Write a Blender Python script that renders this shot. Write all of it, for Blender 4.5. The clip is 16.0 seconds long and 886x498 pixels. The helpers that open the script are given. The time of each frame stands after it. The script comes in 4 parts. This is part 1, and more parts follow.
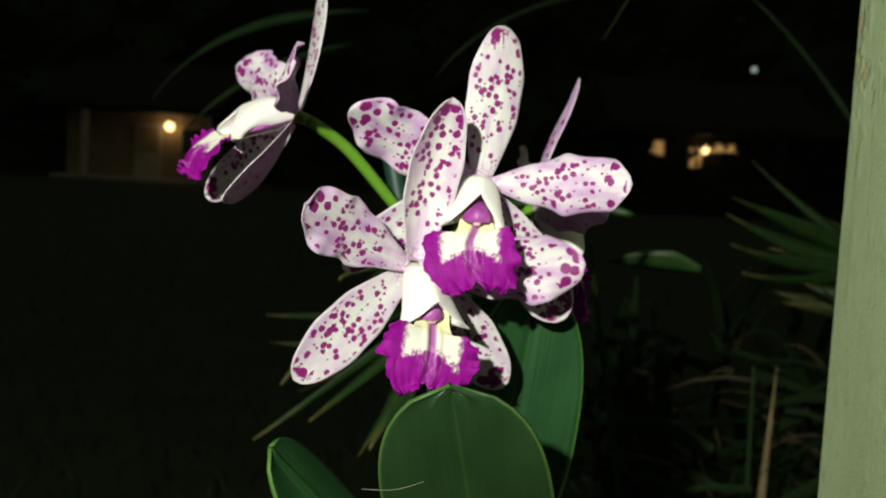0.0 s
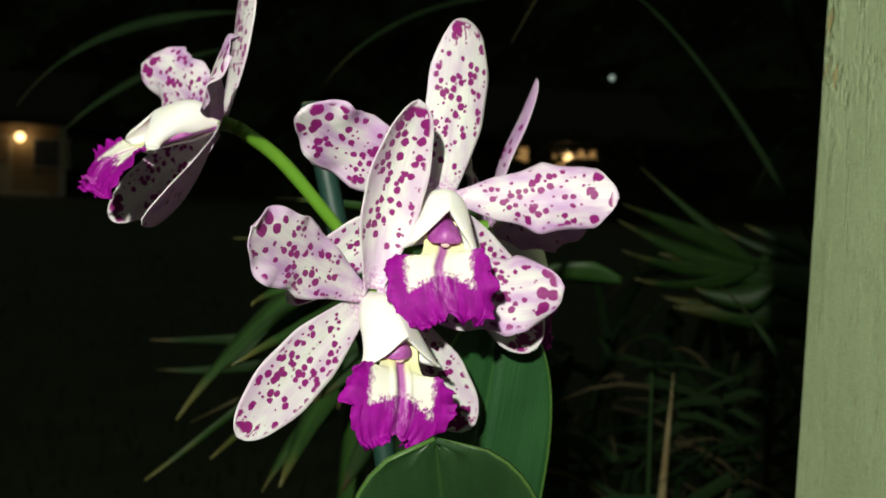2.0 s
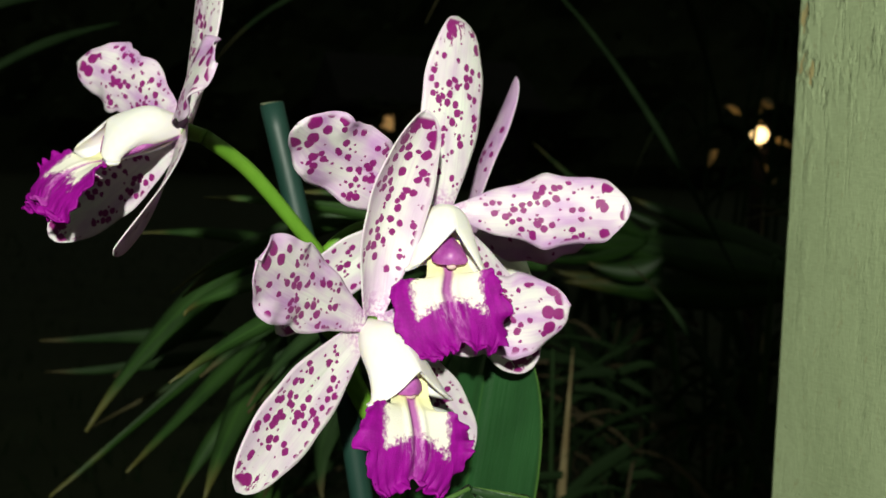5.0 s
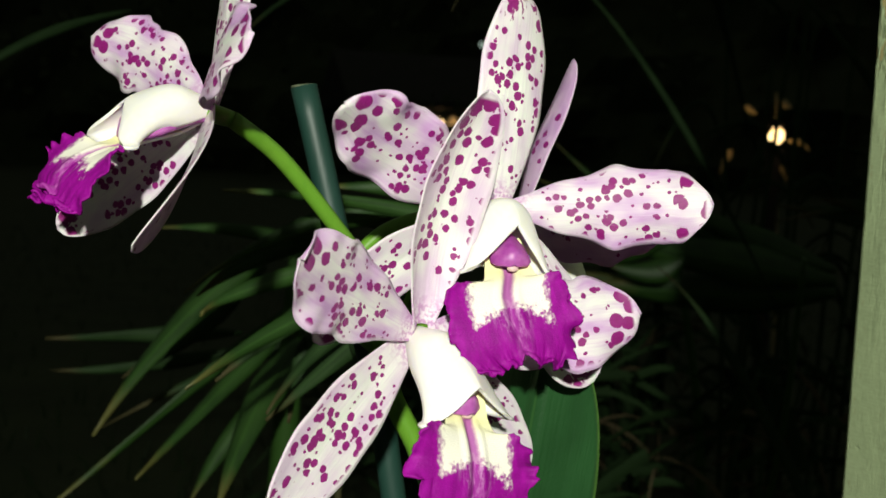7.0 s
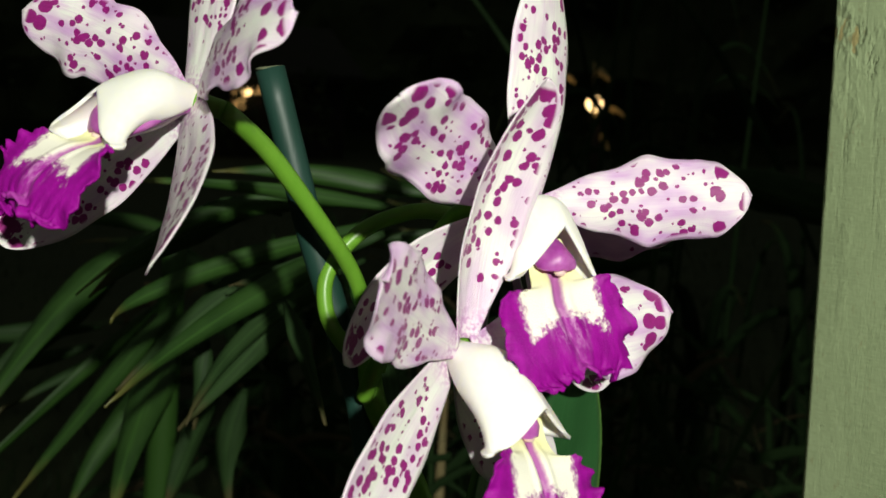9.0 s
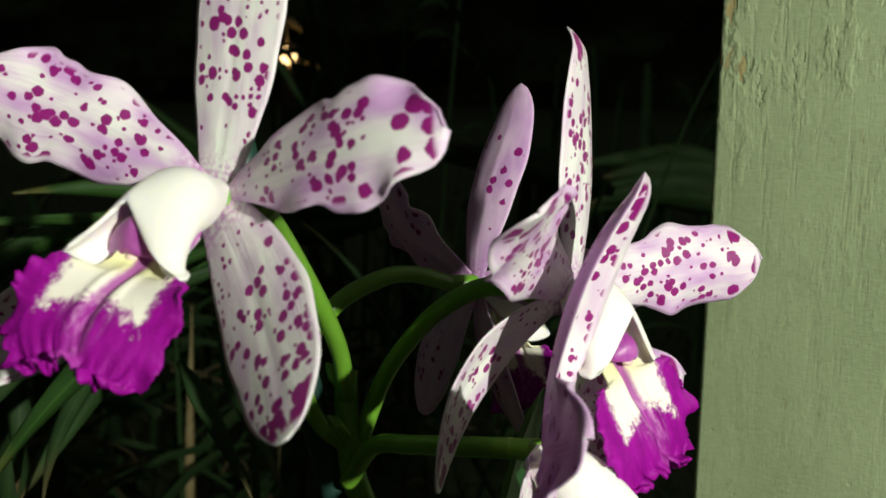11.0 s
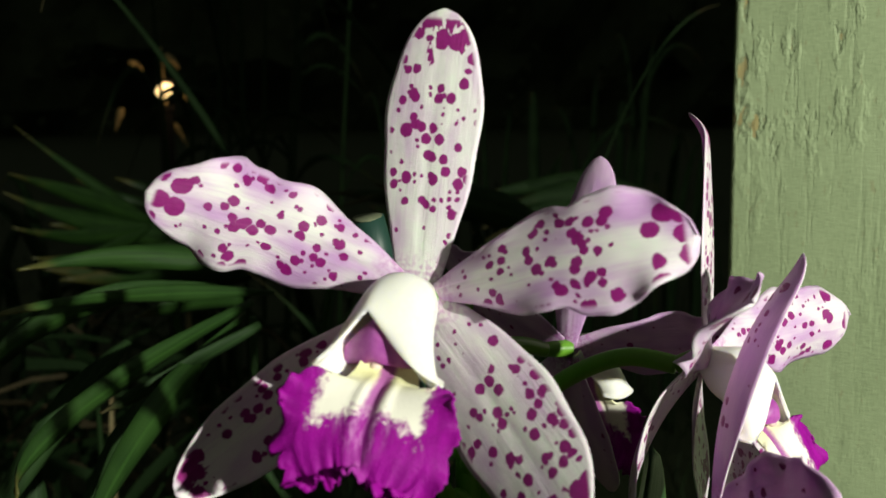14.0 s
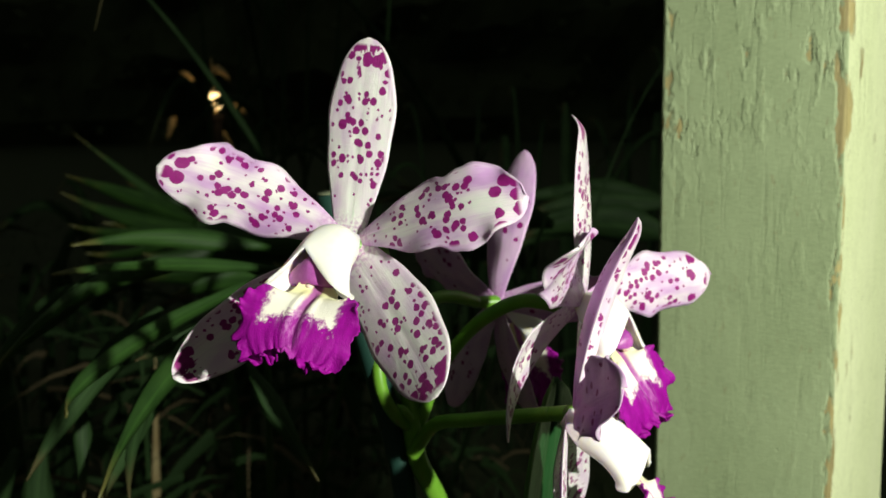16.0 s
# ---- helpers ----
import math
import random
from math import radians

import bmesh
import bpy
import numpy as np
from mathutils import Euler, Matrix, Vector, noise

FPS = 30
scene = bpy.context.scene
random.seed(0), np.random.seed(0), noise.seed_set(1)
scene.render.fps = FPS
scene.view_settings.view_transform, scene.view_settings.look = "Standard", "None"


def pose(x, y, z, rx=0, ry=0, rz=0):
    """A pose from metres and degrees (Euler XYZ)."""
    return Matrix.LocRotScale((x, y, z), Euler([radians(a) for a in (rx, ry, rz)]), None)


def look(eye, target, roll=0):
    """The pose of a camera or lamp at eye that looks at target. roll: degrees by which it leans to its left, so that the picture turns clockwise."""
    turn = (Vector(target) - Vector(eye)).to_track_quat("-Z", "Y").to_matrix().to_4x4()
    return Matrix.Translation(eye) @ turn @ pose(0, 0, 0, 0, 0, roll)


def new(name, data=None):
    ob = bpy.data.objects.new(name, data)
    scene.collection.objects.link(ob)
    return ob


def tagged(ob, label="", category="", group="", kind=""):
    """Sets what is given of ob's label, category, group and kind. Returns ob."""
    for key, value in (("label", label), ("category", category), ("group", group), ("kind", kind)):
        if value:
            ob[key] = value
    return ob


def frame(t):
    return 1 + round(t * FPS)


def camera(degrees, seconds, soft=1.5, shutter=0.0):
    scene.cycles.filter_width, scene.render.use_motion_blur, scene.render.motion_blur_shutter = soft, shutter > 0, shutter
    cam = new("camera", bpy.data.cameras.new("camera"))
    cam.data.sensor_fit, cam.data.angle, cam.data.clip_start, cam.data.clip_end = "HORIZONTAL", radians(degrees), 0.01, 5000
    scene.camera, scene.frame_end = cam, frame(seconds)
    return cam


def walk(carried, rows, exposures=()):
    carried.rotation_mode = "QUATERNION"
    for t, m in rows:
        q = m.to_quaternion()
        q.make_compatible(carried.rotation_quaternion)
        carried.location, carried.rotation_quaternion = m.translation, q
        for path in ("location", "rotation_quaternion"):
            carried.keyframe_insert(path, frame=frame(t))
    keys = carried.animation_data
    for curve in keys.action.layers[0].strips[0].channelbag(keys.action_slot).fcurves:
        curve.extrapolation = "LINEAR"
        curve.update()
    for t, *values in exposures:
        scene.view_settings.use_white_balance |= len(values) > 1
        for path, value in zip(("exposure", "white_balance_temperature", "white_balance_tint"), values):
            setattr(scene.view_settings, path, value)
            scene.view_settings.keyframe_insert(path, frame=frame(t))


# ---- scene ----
cam = camera(48.1, 16.0, soft=1.6)
# a phone's small aperture, focused on the flowers: what lies beyond is slightly soft
cam.data.dof.use_dof, cam.data.dof.focus_distance, cam.data.dof.aperture_fstop = True, 0.275, 23.0
PATH = [
    (0, (-0.0017, -0.3989, 0.7793), (0.0069, 1.5957, 0.6327), 3.37),
    (0.5, (-0.0047, -0.3839, 0.7783), (0.0626, 1.6091, 0.6252), 3.20),
    (1, (-0.0121, -0.3656, 0.7769), (0.1196, 1.6247, 0.6318), 2.88),
    (1.5, (-0.0231, -0.3577, 0.7843), (0.1995, 1.6264, 0.6666), 2.81),
    (2, (-0.0328, -0.3455, 0.7797), (0.2385, 1.6325, 0.6629), 2.58),
    (2.5, (-0.0395, -0.3410, 0.7851), (0.2716, 1.6307, 0.6595), 1.41),
    (3, (-0.0410, -0.3308, 0.7804), (0.3344, 1.6287, 0.6404), 1.53),
    (3.5, (-0.0516, -0.3198, 0.7886), (0.3893, 1.6259, 0.6473), 1.07),
    (4, (-0.0724, -0.3250, 0.7946), (0.4183, 1.6079, 0.6424), 1.24),
    (6.5, (-0.0677, -0.2761, 0.7889), (0.4799, 1.6393, 0.6125), 1.95),
    (7, (-0.0755, -0.2723, 0.7893), (0.4496, 1.6498, 0.6165), 2.40),
    (7.5, (-0.0742, -0.2618, 0.7862), (0.4551, 1.6578, 0.5994), 2.44),
    (8, (-0.0766, -0.2553, 0.7927), (0.4687, 1.6587, 0.5942), 2.05),
    (8.5, (-0.0973, -0.2444, 0.7936), (0.5896, 1.6230, 0.5908), 1.55),
    (11, (-0.1802, -0.1519, 0.8253), (1.2174, 1.2421, 0.5037), 1.01),
    (11.5, (-0.1977, -0.1508, 0.8429), (1.2446, 1.2011, 0.5393), -0.31),
    (12, (-0.2137, -0.1529, 0.8375), (1.2870, 1.1390, 0.5569), -0.59),
    (12.5, (-0.2219, -0.1462, 0.8357), (1.3007, 1.1203, 0.5573), -0.81),
    (13, (-0.2207, -0.1187, 0.8354), (1.3336, 1.1109, 0.5667), -0.80),
    (13.5, (-0.2194, -0.1098, 0.8411), (1.3670, 1.0796, 0.5790), -0.65),
    (14, (-0.2339, -0.1041, 0.8417), (1.3443, 1.0936, 0.5686), -0.64),
    (14.5, (-0.2488, -0.1105, 0.8436), (1.3232, 1.0966, 0.5757), -0.76),
    (15, (-0.2634, -0.1377, 0.8443), (1.3023, 1.0797, 0.5869), -0.80),
    (15.5, (-0.2785, -0.1651, 0.8478), (1.2780, 1.0639, 0.5892), -0.87),
    (16, (-0.2789, -0.1864, 0.8378), (1.2399, 1.0905, 0.5875), -0.40),
]
walk(cam, [(t, look(eye, target, roll)) for t, eye, target, roll in PATH], [(0, -0.04), (4, 0.02), (8.5, 0.0), (11, 0.0), (13.5, 0.12), (16, 0.24)])

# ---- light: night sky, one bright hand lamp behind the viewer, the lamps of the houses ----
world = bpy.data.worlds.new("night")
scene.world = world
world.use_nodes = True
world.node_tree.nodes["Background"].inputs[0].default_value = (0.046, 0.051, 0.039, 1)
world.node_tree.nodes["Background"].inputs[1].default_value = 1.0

torch = bpy.data.lights.new("torch", "SPOT")
torch.energy, torch.shadow_soft_size, torch.spot_size, torch.spot_blend = 42.0, 0.012, radians(105), 0.4
torch.color = (0.97, 1.0, 0.86)
lamp = new("torch", torch)
lamp.matrix_world = look((-0.215, -0.79, 1.01), (0.0, 0.05, 0.75))


# ---- materials ----
def material(name):
    m = bpy.data.materials.new(name)
    m.use_nodes = True
    t = m.node_tree
    return m, t.nodes, t.links, t.nodes["Principled BSDF"]


def mathn(nodes, links, op, a, b=None, c=None, clamp=False):
    n = nodes.new("ShaderNodeMath")
    n.operation, n.use_clamp = op, clamp
    for i, v in enumerate((a, b, c)):
        if v is None:
            continue
        if isinstance(v, (int, float)):
            n.inputs[i].default_value = v
        else:
            links.new(v, n.inputs[i])
    return n.outputs[0]


def mixn(nodes, links, f, a, b, blend="MIX"):
    n = nodes.new("ShaderNodeMix")
    n.data_type, n.blend_type = "RGBA", blend
    for sock, v in ((n.inputs[0], f), (n.inputs[6], a), (n.inputs[7], b)):
        if isinstance(v, (int, float)):
            sock.default_value = v
        elif isinstance(v, tuple):
            sock.default_value = (*v, 1)
        else:
            links.new(v, sock)
    return n.outputs[2]


def smooth(nodes, links, v, lo, hi):
    n = nodes.new("ShaderNodeMapRange")
    n.interpolation_type = "SMOOTHSTEP"
    links.new(v, n.inputs[0])
    n.inputs[1].default_value, n.inputs[2].default_value = lo, hi
    return n.outputs[0]


def noisen(nodes, links, vec, scale, detail=3.0, rough=0.5, dims="3D"):
    n = nodes.new("ShaderNodeTexNoise")
    n.noise_dimensions = dims
    n.inputs["Scale"].default_value, n.inputs["Detail"].default_value = scale, detail
    n.inputs["Roughness"].default_value = rough
    if vec is not None:
        links.new(vec, n.inputs["Vector"])
    return n.outputs["Fac"]


def stretch(nodes, links, vec, x, y, z):
    n = nodes.new("ShaderNodeMapping")
    links.new(vec, n.inputs["Vector"])
    n.inputs["Scale"].default_value = (x, y, z)
    return n.outputs["Vector"]


def bump(nodes, links, bsdf, height, strength, distance):
    n = nodes.new("ShaderNodeBump")
    n.inputs["Strength"].default_value, n.inputs["Distance"].default_value = strength, distance
    links.new(height, n.inputs["Height"])
    links.new(n.outputs[0], bsdf.inputs["Normal"])


SPOT = (0.21, 0.001, 0.12)
LILAC = (0.56, 0.33, 0.60)
CREAM = (0.86, 0.87, 0.79)


def petal_skin(name, tint=0.5, amount=1.0, ground=CREAM, cap=0.0):
    """Tepal skin: UV x runs across and y along the tepal, in millimetres; UV map 'rel' holds both as 0..1."""
    m, n, k, bsdf = material(name)
    uv = n.new("ShaderNodeUVMap")
    uv.uv_map = "mm"
    rel = n.new("ShaderNodeUVMap")
    rel.uv_map = "rel"
    sep = n.new("ShaderNodeSeparateXYZ")
    k.new(rel.outputs[0], sep.inputs[0])
    across, along = sep.outputs[0], sep.outputs[1]
    info = n.new("ShaderNodeObjectInfo")
    shift = n.new("ShaderNodeCombineXYZ")
    k.new(mathn(n, k, "MULTIPLY", info.outputs["Random"], 400.0), shift.inputs[0])
    k.new(mathn(n, k, "MULTIPLY", info.outputs["Random"], 733.0), shift.inputs[1])
    vec = n.new("ShaderNodeVectorMath")
    k.new(uv.outputs[0], vec.inputs[0])
    k.new(shift.outputs[0], vec.inputs[1])
    co = vec.outputs[0]
    # ground colour: cream to lilac in soft clouds, lilac at one margin more than the other, fine lengthwise veins
    cloud = noisen(n, k, stretch(n, k, co, 0.15, 0.06, 1), 1.0, 2.0)
    off = mathn(n, k, "ABSOLUTE", across)
    lil = mathn(n, k, "ADD", smooth(n, k, cloud, 0.34, 0.78), mathn(n, k, "MULTIPLY", mathn(n, k, "POWER", off, 2.0), 0.45), clamp=True)
    veins = noisen(n, k, stretch(n, k, co, 1.7, 0.03, 1), 1.0, 3.0, 0.6)
    lil = mathn(n, k, "MULTIPLY", mathn(n, k, "ADD", lil, mathn(n, k, "MULTIPLY", veins, 0.4)), tint, clamp=True)
    rim = smooth(n, k, off, 0.80, 0.97)
    col = mixn(n, k, mathn(n, k, "MULTIPLY", lil, mathn(n, k, "SUBTRACT", 1.0, mathn(n, k, "MULTIPLY", rim, 0.15))), ground, LILAC)
    vein_line = smooth(n, k, veins, 0.52, 0.66)
    col = mixn(n, k, mathn(n, k, "MULTIPLY", vein_line, 0.22), col, (0.58, 0.36, 0.58))
    wob = noisen(n, k, co, 0.9, 2.0)
    warp = n.new("ShaderNodeVectorMath")
    warp.operation = "MULTIPLY_ADD"
    k.new(n_color(n, k, co), warp.inputs[0])
    warp.inputs[1].default_value = (0.85, 0.85, 0)
    k.new(co, warp.inputs[2])
    total = None
    # blotches at the tip, spots in loose strings along the blade, fine dots nearer the base
    layers = ((0.22, 0.30, 0.62, 0.34, 0.34, 0.0), (0.36, 0.12, 0.36, 0.47, 1.05, 3.7), (0.60, 0.03, 0.20, 0.36, 0.36, 9.1))
    for cell, lo, hi, size, keep, jump in layers:
        vo = n.new("ShaderNodeTexVoronoi")
        vo.voronoi_dimensions = "2D"
        vo.inputs["Scale"].default_value, vo.inputs["Randomness"].default_value = cell, 0.9
        mv = n.new("ShaderNodeVectorMath")
        k.new(stretch(n, k, warp.outputs[0], 1.0, 0.88, 1), mv.inputs[0])
        mv.inputs[1].default_value = (jump, jump * 1.7, 0)
        k.new(mv.outputs[0], vo.inputs["Vector"])
        cs = n.new("ShaderNodeSeparateColor")
        k.new(vo.outputs["Color"], cs.inputs[0])
        here = smooth(n, k, along, lo, hi)
        clump = noisen(n, k, stretch(n, k, vo.outputs["Position"], 1.0, 0.60, 1), 0.62 * cell, 1.0)
        rad = mathn(n, k, "MULTIPLY", mathn(n, k, "ADD", mathn(n, k, "MULTIPLY", cs.outputs[1], 0.34), 0.66), size)
        crowd = mathn(n, k, "MULTIPLY", smooth(n, k, clump, 0.44, 0.55), keep * amount)
        if cell < 0.3:
            tipward = smooth(n, k, along, 0.78, 0.90)
            crowd = mathn(n, k, "ADD", crowd, mathn(n, k, "MULTIPLY", tipward, 0.65 * amount))
            rad = mathn(n, k, "ADD", rad, mathn(n, k, "MULTIPLY", tipward, 0.16))
        else:
            crowd = mathn(n, k, "MULTIPLY", crowd, mathn(n, k, "SUBTRACT", 1.0, mathn(n, k, "MULTIPLY", smooth(n, k, along, 0.72, 0.84), 0.75)))
        limit = mathn(n, k, "MULTIPLY", mathn(n, k, "ADD", mathn(n, k, "MULTIPLY", here, 0.92), 0.08), crowd)
        rad = mathn(n, k, "MULTIPLY", rad, smooth(n, k, mathn(n, k, "SUBTRACT", limit, cs.outputs[0]), -0.01, 0.12))
        disc = smooth(n, k, mathn(n, k, "SUBTRACT", rad, vo.outputs["Distance"]), -0.008, 0.035)
        disc = mathn(n, k, "MULTIPLY", disc, smooth(n, k, rad, 0.08, 0.12))
        total = disc if total is None else mathn(n, k, "MAXIMUM", total, disc)
    if cap > 0:
        # run-together blotch below the tip, with ragged streaks reaching down the blade
        ragged = noisen(n, k, stretch(n, k, warp.outputs[0], 0.30, 0.10, 1), 1.0, 3.0, 0.65)
        reach = mathn(n, k, "ADD", along, mathn(n, k, "MULTIPLY", mathn(n, k, "SUBTRACT", ragged, 0.5), 0.75 * cap))
        holes = smooth(n, k, noisen(n, k, co, 0.55, 1.0), 0.36, 0.42)
        total = mathn(n, k, "MAXIMUM", total, mathn(n, k, "MULTIPLY", smooth(n, k, reach, 0.915, 0.93), holes))
    total = mathn(n, k, "MULTIPLY", total, mathn(n, k, "SUBTRACT", 1.0, smooth(n, k, off, 0.82, 0.92)))
    total = mathn(n, k, "MULTIPLY", total, mathn(n, k, "SUBTRACT", smooth(n, k, along, 0.06, 0.14), smooth(n, k, along, 0.955, 0.975)))
    haze = mathn(n, k, "MULTIPLY", mathn(n, k, "SUBTRACT", 1.0, smooth(n, k, along, 0.04, 0.16)), smooth(n, k, noisen(n, k, co, 0.8, 3.0), 0.42, 0.60))
    col = mixn(n, k, mathn(n, k, "MULTIPLY", haze, 0.6), col, (0.42, 0.10, 0.40))
    col = mixn(n, k, mathn(n, k, "MULTIPLY", total, 0.98), col, mixn(n, k, wob, SPOT, (0.30, 0.006, 0.20)))
    k.new(col, bsdf.inputs["Base Color"])
    bsdf.inputs["Roughness"].default_value = 0.34
    bsdf.inputs["Specular IOR Level"].default_value = 0.36
    bsdf.inputs["Subsurface Weight"].default_value = 0.45
    bsdf.inputs["Subsurface Scale"].default_value = 0.0010
    bsdf.inputs["Subsurface Radius"].default_value = (0.9, 0.6, 0.85)
    fine = noisen(n, k, co, 5.0, 2.0)
    pucker = noisen(n, k, stretch(n, k, co, 0.30, 0.16, 1), 1.0, 2.0)
    height = mathn(n, k, "ADD", veins, mathn(n, k, "MULTIPLY", fine, 0.6))
    bump(n, k, bsdf, mathn(n, k, "ADD", height, mathn(n, k, "MULTIPLY", pucker, 1.6)), 0.32, 0.0006)
    return m


def n_color(n, k, vec):
    t = n.new("ShaderNodeTexNoise")
    t.inputs["Scale"].default_value, t.inputs["Detail"].default_value = 0.75, 3.0
    k.new(vec, t.inputs["Vector"])
    return t.outputs["Color"]


def lip_skin():
    """UV map 'rel' holds the place across (half widths) and down (lengths) of the lip."""
    m, n, k, bsdf = material("lip")
    uv = n.new("ShaderNodeUVMap")
    uv.uv_map = "mm"
    rel = n.new("ShaderNodeUVMap")
    rel.uv_map = "rel"
    sep = n.new("ShaderNodeSeparateXYZ")
    k.new(rel.outputs[0], sep.inputs[0])
    off = mathn(n, k, "ABSOLUTE", sep.outputs[0])
    down = sep.outputs[1]
    wob = noisen(n, k, stretch(n, k, uv.outputs[0], 0.45, 0.36, 1), 1.0, 4.0, 0.7)
    shaky = mathn(n, k, "MULTIPLY", mathn(n, k, "SUBTRACT", wob, 0.5), 0.46)
    # cream throat with a frayed border, purple beyond it and on the ears, a purple stripe down the middle
    low = smooth(n, k, mathn(n, k, "ADD", mathn(n, k, "ADD", down, shaky), mathn(n, k, "MULTIPLY", mathn(n, k, "SUBTRACT", 0.3, off), 0.30)), 0.42, 0.53)
    wide = smooth(n, k, mathn(n, k, "ADD", off, mathn(n, k, "MULTIPLY", shaky, 0.8)), 0.54, 0.66)
    purple = mathn(n, k, "MAXIMUM", low, wide)
    rays = noisen(n, k, stretch(n, k, uv.outputs[0], 0.28, 0.11, 1), 1.0, 5.0, 0.6)
    velvet = noisen(n, k, uv.outputs[0], 1.6, 4.0, 0.7)
    deep = mixn(n, k, smooth(n, k, rays, 0.35, 0.7), (0.22, 0.0008, 0.20), (0.33, 0.003, 0.30))
    deep = mixn(n, k, mathn(n, k, "MULTIPLY", smooth(n, k, velvet, 0.56, 0.74), 0.30), deep, (0.50, 0.07, 0.46))
    cream = mixn(n, k, smooth(n, k, down, 0.02, 0.26), (0.86, 0.84, 0.46), (0.90, 0.86, 0.76))
    streak = smooth(n, k, noisen(n, k, stretch(n, k, uv.outputs[0], 0.8, 0.22, 1), 1.0, 4.0, 0.65), 0.44, 0.66)
    fray = mathn(n, k, "MULTIPLY", streak, mathn(n, k, "SUBTRACT", 1.0, smooth(n, k, mathn(n, k, "ADD", down, off), 0.55, 1.0)))
    deep = mixn(n, k, mathn(n, k, "MULTIPLY", fray, 0.6), deep, (0.72, 0.38, 0.68))
    col = mixn(n, k, purple, cream, deep)
    stripe = mathn(n, k, "SUBTRACT", 1.0, smooth(n, k, mathn(n, k, "ADD", off, mathn(n, k, "MULTIPLY", shaky, 0.15)), 0.055, 0.13))
    col = mixn(n, k, mathn(n, k, "MULTIPLY", stripe, mathn(n, k, "SUBTRACT", 0.92, mathn(n, k, "MULTIPLY", low, 0.60))), col, mixn(n, k, rays, (0.28, 0.02, 0.26), (0.46, 0.10, 0.42)))
    k.new(col, bsdf.inputs["Base Color"])
    bsdf.inputs["Roughness"].default_value = 0.6
    bsdf.inputs["Specular IOR Level"].default_value = 0.18
    fine = noisen(n, k, uv.outputs[0], 2.4, 3.0)
    bump(n, k, bsdf, mathn(n, k, "ADD", mathn(n, k, "MULTIPLY", rays, 0.35), fine), 0.40, 0.0005)
    return m


def plain(name, a, b, scale, rough=0.5, spec=0.4, relief=0.0, depth=0.001, stretchz=(1, 1, 1), sss=0.0):
    """Two-tone skin in object space with grain at two scales."""
    m, n, k, bsdf = material(name)
    co = n.new("ShaderNodeTexCoord")
    v = stretch(n, k, co.outputs["Object"], *stretchz)
    big, small = noisen(n, k, v, scale, 3.0), noisen(n, k, v, scale * 7, 3.0, 0.6)
    f = mathn(n, k, "ADD", mathn(n, k, "MULTIPLY", smooth(n, k, big, 0.3, 0.7), 0.65), mathn(n, k, "MULTIPLY", small, 0.35))
    k.new(mixn(n, k, f, a, b), bsdf.inputs["Base Color"])
    bsdf.inputs["Roughness"].default_value = rough
    bsdf.inputs["Specular IOR Level"].default_value = spec
    bsdf.inputs["Subsurface Weight"].default_value = sss
    bsdf.inputs["Subsurface Scale"].default_value = 0.001
    bsdf.inputs["Subsurface Radius"].default_value = (1.0, 1.0, 0.6)
    if relief:
        bump(n, k, bsdf, small, relief, depth)
    return m


def leaf_skin(name, a, b, veins=0.25, rough=0.38, pitch=0.5, tips=None, spec=0.4, edge=None):
    m, n, k, bsdf = material(name)
    uv = n.new("ShaderNodeUVMap")
    uv.uv_map = "mm"
    co = uv.outputs[0]
    big = noisen(n, k, stretch(n, k, co, 0.05, 0.02, 1), 1.0, 3.0)
    line = noisen(n, k, stretch(n, k, co, pitch, 0.012, 1), 1.0, 3.0, 0.6)
    dots = noisen(n, k, co, 0.9, 2.0)
    col = mixn(n, k, smooth(n, k, big, 0.3, 0.7), a, b)
    col = mixn(n, k, mathn(n, k, "MULTIPLY", smooth(n, k, line, 0.45, 0.75), veins), col, tuple(min(1, c * 1.9 + 0.01) for c in b))
    if tips:
        rel = n.new("ShaderNodeUVMap")
        rel.uv_map = "rel"
        sep = n.new("ShaderNodeSeparateXYZ")
        k.new(rel.outputs[0], sep.inputs[0])
        far = mathn(n, k, "ADD", sep.outputs[1], mathn(n, k, "MULTIPLY", mathn(n, k, "SUBTRACT", big, 0.5), 0.5))
        col = mixn(n, k, smooth(n, k, far, 0.78, 0.95), col, tips)
        rib = mathn(n, k, "SUBTRACT", 1.0, smooth(n, k, mathn(n, k, "ABSOLUTE", sep.outputs[0]), 0.04, 0.16))
        col = mixn(n, k, mathn(n, k, "MULTIPLY", rib, 0.3), col, tuple(c * 2 for c in b))
    if edge:
        rel = n.new("ShaderNodeUVMap")
        rel.uv_map = "rel"
        sep = n.new("ShaderNodeSeparateXYZ")
        k.new(rel.outputs[0], sep.inputs[0])
        off = mathn(n, k, "ABSOLUTE", sep.outputs[0])
        col = mixn(n, k, mathn(n, k, "MULTIPLY", smooth(n, k, off, 0.955, 0.985), 0.8), col, edge)
        col = mixn(n, k, mathn(n, k, "MULTIPLY", mathn(n, k, "SUBTRACT", 1.0, smooth(n, k, off, 0.01, 0.035)), 0.12), col, edge)
    k.new(col, bsdf.inputs["Base Color"])
    bsdf.inputs["Roughness"].default_value = rough
    bsdf.inputs["Specular IOR Level"].default_value = spec
    bump(n, k, bsdf, mathn(n, k, "ADD", line, mathn(n, k, "MULTIPLY", dots, 0.4)), 0.35, 0.0008)
    return m


def glow(name, color, strength):
    m, n, k, bsdf = material(name)
    bsdf.inputs["Base Color"].default_value = (0.8, 0.7, 0.5, 1)
    bsdf.inputs["Emission Color"].default_value = (*color, 1)
    bsdf.inputs["Emission Strength"].default_value = strength
    return m


